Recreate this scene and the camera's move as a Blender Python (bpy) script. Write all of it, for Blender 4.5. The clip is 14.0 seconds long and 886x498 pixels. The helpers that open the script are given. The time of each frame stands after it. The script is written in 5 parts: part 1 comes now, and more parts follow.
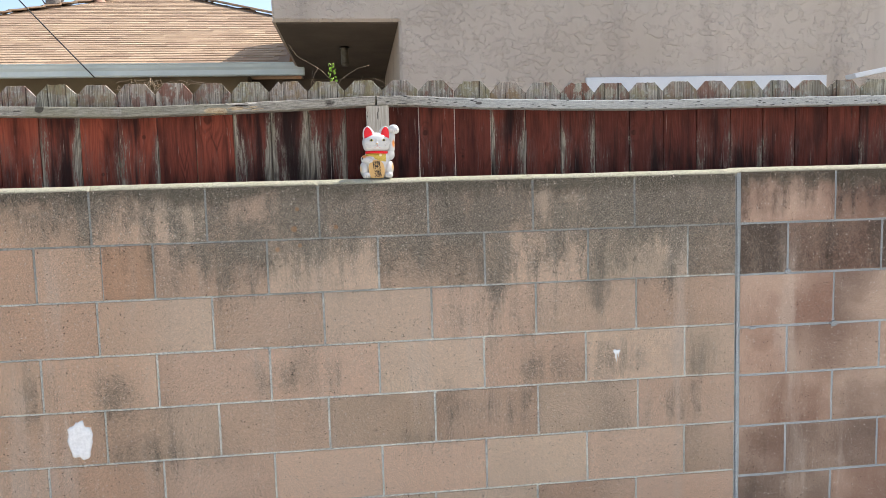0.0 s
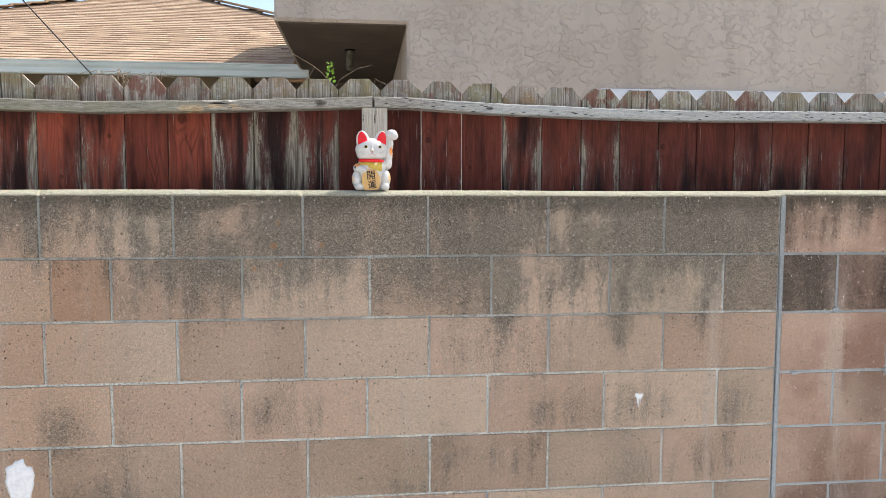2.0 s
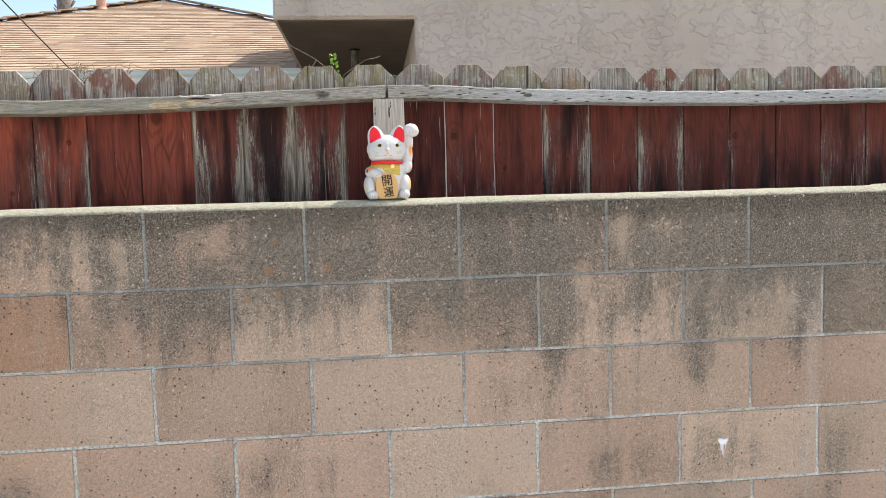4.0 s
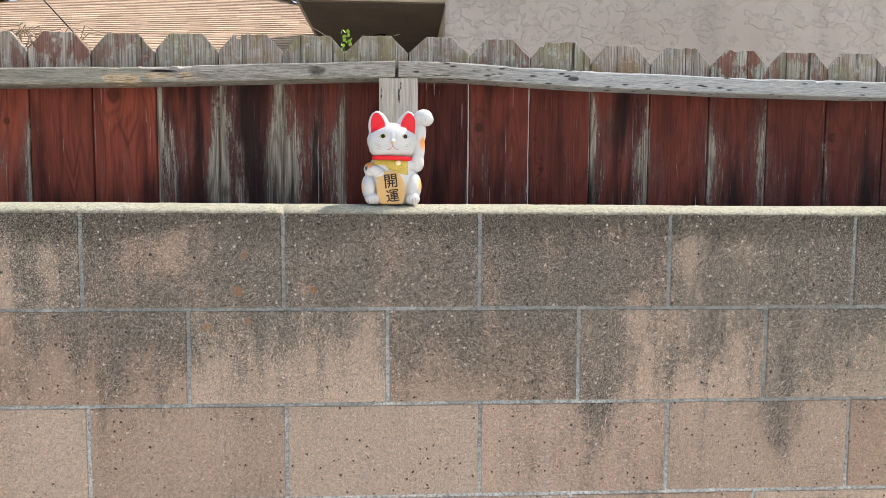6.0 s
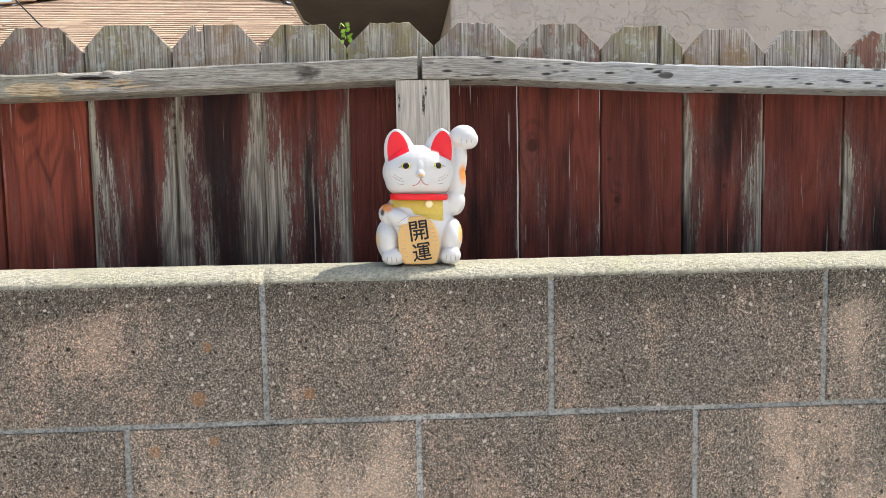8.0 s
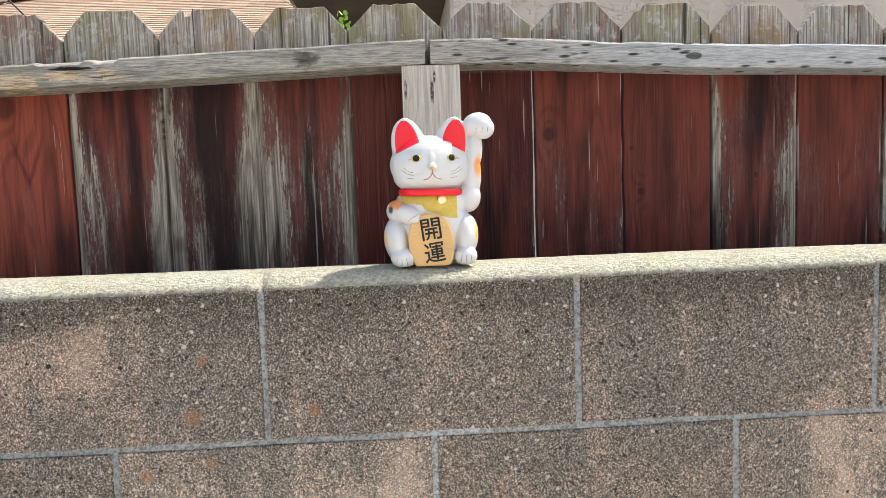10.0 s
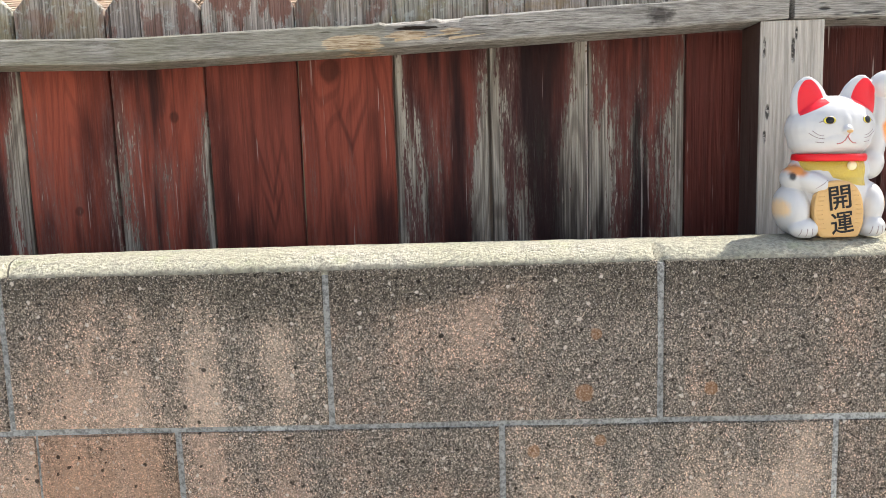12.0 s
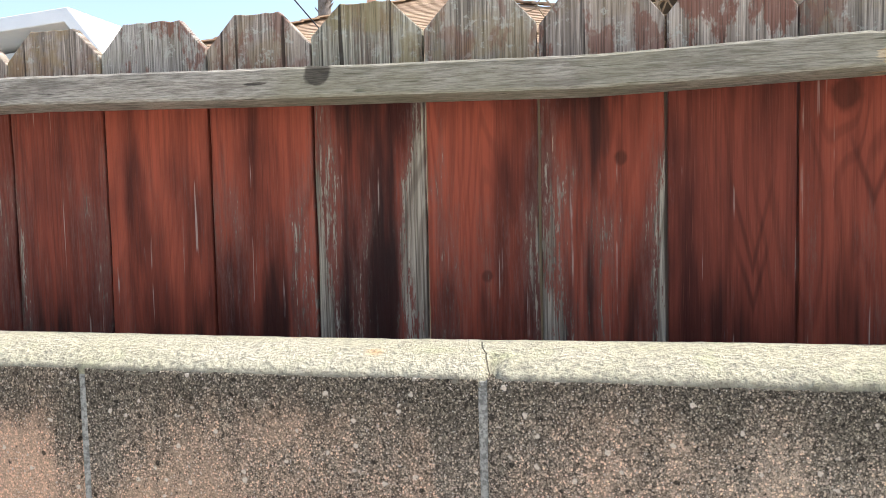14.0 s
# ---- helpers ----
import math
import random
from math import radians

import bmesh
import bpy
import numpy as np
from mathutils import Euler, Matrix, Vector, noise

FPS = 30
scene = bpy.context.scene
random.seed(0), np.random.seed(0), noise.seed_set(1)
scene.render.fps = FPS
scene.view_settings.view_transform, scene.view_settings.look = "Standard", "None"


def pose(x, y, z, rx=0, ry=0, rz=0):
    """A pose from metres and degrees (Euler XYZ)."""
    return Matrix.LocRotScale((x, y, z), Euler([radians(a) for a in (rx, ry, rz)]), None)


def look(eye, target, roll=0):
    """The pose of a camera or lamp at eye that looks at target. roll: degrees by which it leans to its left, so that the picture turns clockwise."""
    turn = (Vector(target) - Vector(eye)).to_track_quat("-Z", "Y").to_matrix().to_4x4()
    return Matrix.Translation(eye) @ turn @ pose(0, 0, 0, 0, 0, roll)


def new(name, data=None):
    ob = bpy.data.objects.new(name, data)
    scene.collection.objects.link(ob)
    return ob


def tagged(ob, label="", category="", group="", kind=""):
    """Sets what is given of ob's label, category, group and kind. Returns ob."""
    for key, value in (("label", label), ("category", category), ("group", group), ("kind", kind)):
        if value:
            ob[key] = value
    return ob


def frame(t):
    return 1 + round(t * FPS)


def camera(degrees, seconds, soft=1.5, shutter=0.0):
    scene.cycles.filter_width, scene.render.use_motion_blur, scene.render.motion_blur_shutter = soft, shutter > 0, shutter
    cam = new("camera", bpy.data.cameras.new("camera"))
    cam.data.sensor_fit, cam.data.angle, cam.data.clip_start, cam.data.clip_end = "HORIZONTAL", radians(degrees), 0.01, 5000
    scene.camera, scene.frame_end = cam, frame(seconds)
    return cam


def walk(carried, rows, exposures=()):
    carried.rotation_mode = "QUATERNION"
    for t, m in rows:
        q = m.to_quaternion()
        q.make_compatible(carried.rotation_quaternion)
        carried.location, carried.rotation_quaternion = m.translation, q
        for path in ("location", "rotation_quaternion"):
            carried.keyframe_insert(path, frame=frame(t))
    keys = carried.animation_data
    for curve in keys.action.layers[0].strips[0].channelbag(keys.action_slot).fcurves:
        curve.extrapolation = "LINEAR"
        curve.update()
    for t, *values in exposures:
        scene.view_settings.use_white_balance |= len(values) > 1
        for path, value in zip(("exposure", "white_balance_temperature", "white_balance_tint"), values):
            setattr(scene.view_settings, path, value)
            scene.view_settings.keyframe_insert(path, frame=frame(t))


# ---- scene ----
cam = camera(63.1, 14.0, soft=0.5)
PATH = [
    (0, (-0.064, -0.039, 1.585), (0.162, 1.94, 1.407), -1.6),
    (0.5, (-0.076, -0.017, 1.577), (0.195, 1.957, 1.403), -1.8),
    (1, (-0.074, 0.069, 1.593), (0.222, 2.04, 1.435), -1.7),
    (1.5, (-0.05, 0.198, 1.6), (0.211, 2.177, 1.474), -0.6),
    (2, (-0.015, 0.302, 1.603), (0.2, 2.285, 1.451), 0.1),
    (2.5, (-0.019, 0.387, 1.596), (0.179, 2.369, 1.413), -0.2),
    (3, (-0.053, 0.535, 1.607), (0.137, 2.518, 1.43), -1.1),
    (3.2, (-0.072, 0.586, 1.614), (0.13, 2.569, 1.45), -1.5),
    (5.3, (0.047, 0.985, 1.607), (0.175, 2.977, 1.477), -0.8),
    (5.5, (0.046, 1.024, 1.617), (0.163, 3.014, 1.459), -0.4),
    (6, (0.028, 1.164, 1.64), (0.143, 3.155, 1.484), 0.3),
    (6.5, (0.007, 1.31, 1.68), (0.142, 3.301, 1.549), -0.1),
    (7, (0.005, 1.382, 1.675), (0.101, 3.377, 1.565), -0.6),
    (7.5, (-0.012, 1.532, 1.705), (0.083, 3.524, 1.558), -0.7),
    (7.7, (-0.015, 1.591, 1.717), (0.087, 3.582, 1.563), -0.8),
    (9.8, (-0.028, 1.732, 1.717), (0.094, 3.722, 1.554), -1.9),
    (10, (-0.032, 1.734, 1.719), (0.08, 3.724, 1.544), -2.0),
    (10.5, (-0.058, 1.739, 1.714), (0.001, 3.728, 1.515), -1.8),
    (11, (-0.114, 1.741, 1.712), (-0.133, 3.728, 1.492), -1.3),
    (11.5, (-0.274, 1.766, 1.715), (-0.34, 3.752, 1.495), -2.2),
    (12, (-0.447, 1.791, 1.725), (-0.501, 3.775, 1.475), -1.8),
    (12.5, (-0.553, 1.834, 1.725), (-0.709, 3.813, 1.479), -0.7),
    (13, (-0.68, 1.945, 1.738), (-0.933, 3.918, 1.534), -0.4),
    (13.5, (-0.788, 1.992, 1.751), (-1.155, 3.95, 1.564), -0.1),
    (14, (-0.915, 2.026, 1.751), (-1.328, 3.979, 1.625), -1.3),
]
walk(cam, [(t, look(eye, target, roll)) for t, eye, target, roll in PATH],
     exposures=[(0.0, 1.24), (3.2, 1.28), (5.5, 1.40), (6.5, 1.33), (7.7, 1.38), (10.0, 1.5), (12.0, 1.48), (13.0, 1.5), (14.0, 1.56)])


# ---- world, sun, exposure ----
SUN_EL, SUN_AZ = 55.0, 61.0            # degrees; azimuth from +y towards +x
to_sun = Vector((math.sin(radians(SUN_AZ)) * math.cos(radians(SUN_EL)), math.cos(radians(SUN_AZ)) * math.cos(radians(SUN_EL)), math.sin(radians(SUN_EL))))
world = bpy.data.worlds.new("sky")
scene.world = world
world.use_nodes = True
wn = world.node_tree
wn.nodes.clear()
sky = wn.nodes.new("ShaderNodeTexSky")
sky.sky_type, sky.sun_disc = "NISHITA", False
sky.sun_elevation, sky.sun_rotation = radians(SUN_EL), radians(SUN_AZ)
sky.dust_density, sky.air_density, sky.ozone_density = 2.5, 1.0, 1.0
bg = wn.nodes.new("ShaderNodeBackground")
bg.inputs["Strength"].default_value = 0.115
wo = wn.nodes.new("ShaderNodeOutputWorld")
wn.links.new(sky.outputs[0], bg.inputs[0])
wn.links.new(bg.outputs[0], wo.inputs[0])
sun = new("sun", bpy.data.lights.new("sun", "SUN"))
sun.data.energy, sun.data.angle, sun.data.color = 2.8, radians(0.53), (1.0, 0.95, 0.87)
sun.matrix_world = look(to_sun * 30, (0, 0, 0))


# ---- materials ----
class Mat:
    """A small builder for node materials."""

    def __init__(self, name):
        self.m = bpy.data.materials.new(name)
        self.m.use_nodes = True
        self.nt = self.m.node_tree
        self.nt.nodes.clear()
        self.b = self.node("ShaderNodeBsdfPrincipled")
        o = self.node("ShaderNodeOutputMaterial")
        self.link(self.b.outputs[0], o.inputs[0])

    def node(self, kind):
        return self.nt.nodes.new(kind)

    def link(self, a, b):
        self.nt.links.new(a, b)

    def put(self, socket, v):
        if isinstance(v, bpy.types.NodeSocket):
            self.link(v, socket)
        elif isinstance(v, (tuple, list)) and len(v) == 3 and len(socket.default_value) == 4:
            socket.default_value = (*v, 1)
        else:
            socket.default_value = v

    def pos(self):
        return self.node("ShaderNodeNewGeometry").outputs["Position"]

    def obj(self):
        return self.node("ShaderNodeTexCoord").outputs["Object"]

    def island(self):
        return self.node("ShaderNodeNewGeometry").outputs["Random Per Island"]

    def info(self, out="Random"):
        return self.node("ShaderNodeObjectInfo").outputs[out]

    def math(self, op, a, b=0.0, c=0.0, clamp=False):
        n = self.node("ShaderNodeMath")
        n.operation, n.use_clamp = op, clamp
        for s, v in zip(n.inputs, (a, b, c)):
            self.put(s, v)
        return n.outputs[0]

    def vec(self, op, a, b=(0, 0, 0)):
        n = self.node("ShaderNodeVectorMath")
        n.operation = op
        self.put(n.inputs[0], a)
        self.put(n.inputs[1], b)
        return n.outputs["Value"] if op in ("DISTANCE", "LENGTH", "DOT_PRODUCT") else n.outputs[0]

    def xyz(self, v):
        n = self.node("ShaderNodeSeparateXYZ")
        self.put(n.inputs[0], v)
        return n.outputs

    def join(self, x, y, z):
        n = self.node("ShaderNodeCombineXYZ")
        for s, v in zip(n.inputs, (x, y, z)):
            self.put(s, v)
        return n.outputs[0]

    def rgb(self, c):
        n = self.node("ShaderNodeSeparateColor")
        self.put(n.inputs[0], c)
        return n.outputs

    def noise(self, v, scale, detail=4.0, rough=0.55, dist=0.0, out="Fac"):
        n = self.node("ShaderNodeTexNoise")
        self.put(n.inputs["Vector"], v)
        self.put(n.inputs["Scale"], scale)
        n.inputs["Detail"].default_value, n.inputs["Roughness"].default_value, n.inputs["Distortion"].default_value = detail, rough, dist
        return n.outputs[out]

    def vor(self, v, scale, feature="F1", out="Distance", rand=1.0):
        n = self.node("ShaderNodeTexVoronoi")
        n.feature = feature
        self.put(n.inputs["Vector"], v)
        self.put(n.inputs["Scale"], scale)
        n.inputs["Randomness"].default_value = rand
        return n.outputs[out]

    def mr(self, v, a, b, c=0.0, d=1.0, kind="SMOOTHSTEP"):
        n = self.node("ShaderNodeMapRange")
        n.interpolation_type = kind
        for s, w in zip(n.inputs, (v, a, b, c, d)):
            self.put(s, w)
        return n.outputs[0]

    def mix(self, f, a, b, blend="MIX"):
        n = self.node("ShaderNodeMix")
        n.data_type, n.blend_type = "RGBA", blend
        self.put(n.inputs[0], f)
        self.put(n.inputs[6], a)
        self.put(n.inputs[7], b)
        return n.outputs[2]

    def ramp(self, f, stops):
        n = self.node("ShaderNodeValToRGB")
        e = n.color_ramp.elements
        while len(e) < len(stops):
            e.new(0.5)
        for s, (p, c) in zip(e, stops):
            s.position, s.color = p, (*c, 1)
        self.put(n.inputs[0], f)
        return n.outputs[0]

    def bump(self, h, strength, dist, normal=None):
        n = self.node("ShaderNodeBump")
        n.inputs["Strength"].default_value, n.inputs["Distance"].default_value = strength, dist
        self.put(n.inputs["Height"], h)
        if normal is not None:
            self.link(normal, n.inputs["Normal"])
        return n.outputs[0]

    def spot(self, p, x, z, rx, rz, wobble, lo=0.55, hi=1.0):
        """1 inside an uneven oval at x, z of the plane that p gives, 0 outside."""
        s = self.xyz(p)
        dx = self.math("MULTIPLY", self.math("SUBTRACT", s[0], x), 1 / rx)
        dz = self.math("MULTIPLY", self.math("SUBTRACT", s[2], z), 1 / rz)
        d = self.math("SQRT", self.math("ADD", self.math("MULTIPLY", dx, dx), self.math("MULTIPLY", dz, dz)))
        return self.mr(self.math("ADD", d, wobble), lo, hi, 1.0, 0.0)

    def most(self, values):
        v = values[0]
        for w in values[1:]:
            v = self.math("MAXIMUM", v, w)
        return v

    def done(self, color, rough=0.8, normal=None, metal=0.0, **more):
        self.put(self.b.inputs["Base Color"], color)
        self.put(self.b.inputs["Roughness"], rough)
        self.b.inputs["Metallic"].default_value = metal
        if normal is not None:
            self.link(normal, self.b.inputs["Normal"])
        for k, v in more.items():
            self.put(self.b.inputs[k.replace("_", " ")], v)
        return self.m


def block_material(name, stain, pale, pink, smooth, soot_color):
    """Cast concrete block: pink-tan, crushed stone showing, soot running down from the top."""
    g = Mat(name)
    p = g.pos()
    s = g.xyz(p)
    r = g.info()
    base = g.ramp(r, [(0.0, pale), (0.35, tuple(0.55 * a + 0.45 * b for a, b in zip(pale, pink))), (0.7, pink), (1.0, tuple(0.85 * c for c in pink))])
    tone = g.math("FRACT", g.math("MULTIPLY", r, 7.77))
    base = g.mix(1.0, base, g.ramp(tone, [(0.0, (0.74, 0.72, 0.70)), (0.5, (0.93, 0.93, 0.93)), (1.0, (1.08, 1.06, 1.04))]), "MULTIPLY")
    big = g.noise(p, 2.3, 3)
    base = g.mix(g.mr(big, 0.35, 0.7, 0.0, 0.55), base, (0.82, 0.625, 0.485))
    base = g.mix(g.mr(s[0], -0.70, -0.95, 0.0, 0.45), base, (0.68, 0.43, 0.285))
    # soot washed down from the top: each run has its own length
    run1 = g.noise(g.join(g.math("MULTIPLY", s[0], 3.1), 0.0, g.math("MULTIPLY", s[2], 0.5)), 1.0, 2, 0.5)
    run2 = g.noise(g.join(g.math("MULTIPLY", s[0], 17.0), 4.0, g.math("MULTIPLY", s[2], 1.6)), 1.0, 4, 0.6)
    cloud = g.noise(p, 6.0, 5, 0.62)
    fine = g.noise(p, 55.0, 3, 0.7)
    length = g.math("ADD", g.math("MULTIPLY", run1, 0.34), g.math("MULTIPLY", run2, 0.42))
    length = g.math("ADD", length, g.math("MULTIPLY", g.math("SUBTRACT", cloud, 0.5), 0.30))
    for x, wide, more in ((-0.33, 0.26, 0.05), (0.02, 0.20, 0.05), (0.42, 0.14, 0.22), (0.84, 0.16, 0.10), (1.2, 0.2, 0.05)):
        bell = g.mr(g.math("ABSOLUTE", g.math("SUBTRACT", s[0], x)), 0.0, wide, more, 0.0)
        length = g.math("ADD", length, bell)
    length = g.math("SUBTRACT", length, g.mr(s[0], -0.62, -0.82, 0.0, 0.17))
    length = g.math("SUBTRACT", length, g.mr(s[0], 1.41, 1.415, 0.0, 0.16))
    reach = g.math("SUBTRACT", g.math("ADD", s[2], length), 1.60)
    soot = g.math("MULTIPLY", g.mr(reach, -0.08, 0.22), g.mr(g.noise(g.vec("MULTIPLY", p, (9.0, 1.0, 4.0)), 1.0, 5, 0.65), 0.30, 0.60, 0.38, 1.0))
    lip = g.mr(g.math("ADD", s[2], g.math("MULTIPLY", g.math("ADD", cloud, run2), 0.10)), 1.615, 1.685, 0.0, 0.98)
    spots = [g.spot(p, x, z, rx, rz, g.math("MULTIPLY", g.math("SUBTRACT", cloud, 0.5), 2.2), 0.0, 1.3) for x, z, rx, rz in
             ((-0.20, 0.90, 0.34, 0.14), (0.50, 1.08, 0.26, 0.2), (0.42, 0.72, 0.30, 0.14), (-0.58, 1.27, 0.24, 0.12), (0.95, 0.88, 0.25, 0.12), (-1.25, 0.86, 0.2, 0.16), (1.28, 0.9, 0.08, 0.12), (0.62, 0.86, 0.2, 0.11), (1.12, 0.68, 0.24, 0.12), (0.2, 0.6, 0.3, 0.1), (-0.75, 0.62, 0.3, 0.1), (-1.0, 0.85, 0.2, 0.12))]
    soot = g.math("MAXIMUM", g.math("MAXIMUM", soot, lip), g.math("MULTIPLY", g.math("MULTIPLY", g.most(spots), g.mr(run2, 0.38, 0.6, 0.3, 1.0)), 0.5))
    soot = g.math("ADD", g.math("MULTIPLY", soot, 0.85), g.math("MULTIPLY", g.mr(run2, 0.5, 0.75), 0.16))
    half = g.math("MULTIPLY", g.mr(s[0], 1.2, 1.205), g.math("MULTIPLY", g.mr(s[2], 1.198, 1.203), g.mr(s[2], 1.398, 1.403, 1.0, 0.0)))
    half2 = g.math("MULTIPLY", g.mr(s[0], 1.41, 1.415), g.math("MULTIPLY", g.mr(s[0], 1.618, 1.622, 1.0, 0.0), g.math("MULTIPLY", g.mr(s[2], 1.194, 1.198), g.mr(s[2], 1.396, 1.400, 1.0, 0.0))))
    soot = g.math("MAXIMUM", soot, g.math("MULTIPLY", g.math("MAXIMUM", half, half2), 0.66))
    soot = g.math("ADD", soot, g.math("MULTIPLY", g.math("SUBTRACT", fine, 0.5), g.math("MULTIPLY", soot, 0.8)))
    band = g.noise(g.join(g.math("MULTIPLY", s[0], 5.5), 8.0, g.math("MULTIPLY", s[2], 0.9)), 1.0, 4, 0.55)
    soot = g.math("ADD", soot, g.mr(band, 0.44, 0.68, 0.0, 0.26))
    soot = g.math("ADD", soot, g.math("MULTIPLY", g.math("SUBTRACT", tone, 0.5), -0.22))
    soot = g.mr(g.math("MULTIPLY", soot, stain, clamp=True), 0.05, 0.94, 0.0, 0.92)
    col = g.mix(soot, base, soot_color)
    col = g.mix(g.math("MULTIPLY", lip, 0.55), col, (0.12, 0.108, 0.078))
    # window light reflected on the wall, painted in as soft pale bands
    light_band = g.math("MULTIPLY", g.mr(g.noise(g.join(g.math("MULTIPLY", s[0], 6.5), 21.0, g.math("MULTIPLY", s[2], 0.7)), 1.0, 4, 0.6), 0.54, 0.68), g.mr(s[2], 1.46, 1.25))
    col = g.mix(g.math("MULTIPLY", light_band, 0.5 - 0.3 * smooth), col, (0.78, 0.67, 0.57))
    # crushed stone: tight grains with the hollows' shade painted between, pale and brown chips
    grain = 1 - 0.45 * smooth
    grit = g.noise(p, 420.0, 3, 0.8)
    mott = g.noise(p, 150.0, 4, 0.75)
    jag = g.vec("ADD", p, g.vec("MULTIPLY", g.noise(p, 520.0, 2, out="Color"), (0.0022, 0.0022, 0.0022)))
    near = g.vor(jag, 600.0)
    cell = g.rgb(g.vor(jag, 600.0, out="Color"))
    chips = g.ramp(cell[2], [(0.0, (0.36, 0.35, 0.34)), (0.35, (0.72, 0.72, 0.72)), (0.62, (1.08, 1.07, 1.06)), (0.85, (1.65, 1.62, 1.6)), (1.0, (2.5, 2.42, 2.34))])
    col = g.mix(g.mr(soot, 0.0, 0.7, 0.34 * grain, 0.95 * grain), col, chips, "MULTIPLY")
    hollow = g.math("MULTIPLY", g.mr(near, 0.42, 0.74), g.mr(soot, 0.0, 0.7, 0.45 * grain, 0.95 * grain))
    hollow = g.math("MULTIPLY", hollow, g.mr(mott, 0.40, 0.56, 1.0, 0.5))
    col = g.mix(hollow, col, g.mix(0.15, (0.010, 0.008, 0.007), col))
    col = g.mix(g.mr(mott, 0.34, 0.46, 0.30 * grain, 0.0), col, (0.06, 0.052, 0.045))
    col = g.mix(g.mr(grit, 0.60, 0.66, 0.0, 0.5 * grain), col, g.mix(0.5, (0.9, 0.8, 0.7), col))
    q_far = g.vec("ADD", p, g.vec("MULTIPLY", g.noise(p, 140.0, 2, out="Color"), (0.006, 0.006, 0.006)))
    fleck = g.math("MULTIPLY", g.mr(cell[0], 0.90, 0.92), g.mr(near, 0.25, 0.5, 1.0, 0.0))
    col = g.mix(g.math("MULTIPLY", fleck, 0.85 * grain), col, (0.82, 0.75, 0.67))
    far_cell = g.rgb(g.vor(q_far, 72.0, out="Color"))
    far_near = g.vor(q_far, 72.0)
    dot = g.mr(far_near, 0.13, 0.22, 1.0, 0.0)
    col = g.mix(g.math("MULTIPLY", dot, g.mr(far_cell[0], 0.62, 0.64, 0.0, 0.85 * grain)), col, (0.86, 0.78, 0.68))
    col = g.mix(g.math("MULTIPLY", dot, g.mr(far_cell[0], 0.26, 0.24, 0.0, 0.85)), col, (0.03, 0.025, 0.02))
    pit = g.math("MULTIPLY", g.mr(cell[1], 0.955, 0.965), g.mr(near, 0.25, 0.5, 1.0, 0.0))
    col = g.mix(g.math("MULTIPLY", pit, 0.85), col, (0.014, 0.012, 0.010))
    q = g.vec("ADD", p, g.vec("MULTIPLY", g.noise(p, 90.0, 2, out="Color"), (0.008, 0.008, 0.008)))
    near_big = g.vor(q, 190.0)
    big_c = g.rgb(g.vor(q, 190.0, out="Color"))
    stone = g.math("MULTIPLY", g.mr(big_c[0], 0.90, 0.91), g.mr(near_big, 0.20, 0.32, 1.0, 0.0))
    col = g.mix(g.math("MULTIPLY", stone, 0.75 * grain), col, g.mix(big_c[1], (0.74, 0.67, 0.59), (0.52, 0.37, 0.27)))
    blow = g.math("MULTIPLY", g.mr(big_c[0], 0.06, 0.05), g.mr(near_big, 0.16, 0.30, 1.0, 0.0))
    col = g.mix(g.math("MULTIPLY", blow, 0.8), col, (0.02, 0.016, 0.013))
    own = g.math("MULTIPLY", g.math("MULTIPLY", g.mr(s[0], -0.986, -0.984), g.mr(s[0], -0.806, -0.802, 1.0, 0.0)), g.math("MULTIPLY", g.mr(s[2], 1.200, 1.204), g.mr(s[2], 1.398, 1.402, 1.0, 0.0)))
    col = g.mix(g.math("MULTIPLY", own, 0.32), col, g.mix(1.0, (0.62, 0.40, 0.24), col, "MULTIPLY"))
    # small lichen rosettes
    w = g.math("MULTIPLY", g.math("SUBTRACT", fine, 0.5), 0.9)
    rust = g.most([g.spot(p, x, z, q, q, w, 0.7, 1.0) for x, z, q in ((-0.305, 1.437, 0.013), (-0.152, 1.44, 0.010), (-0.285, 1.377, 0.009), (-0.367, 1.365, 0.009), (-0.29, 1.51, 0.008))])
    col = g.mix(g.math("MULTIPLY", rust, 0.5), col, (0.50, 0.24, 0.10))
    h = g.math("ADD", grit, g.math("ADD", g.math("MULTIPLY", fleck, 0.4), g.math("MULTIPLY", pit, -0.8)))
    h = g.math("ADD", h, g.math("ADD", g.math("MULTIPLY", stone, 0.6), g.math("MULTIPLY", near, -1.1)))
    n = g.bump(h, 0.9 - 0.45 * smooth, 0.005, g.bump(cloud, 0.25, 0.01))
    return g.done(col, 0.95, n, Specular_IOR_Level=0.08)


BLOCK = block_material("concrete_block", 0.95, (0.82, 0.665, 0.51), (0.83, 0.60, 0.45), 0.0, (0.305, 0.275, 0.228))
BLOCK_NEW = block_material("newer_concrete_block", 0.92, (0.26, 0.188, 0.15), (0.36, 0.215, 0.16), 0.5, (0.062, 0.053, 0.045))


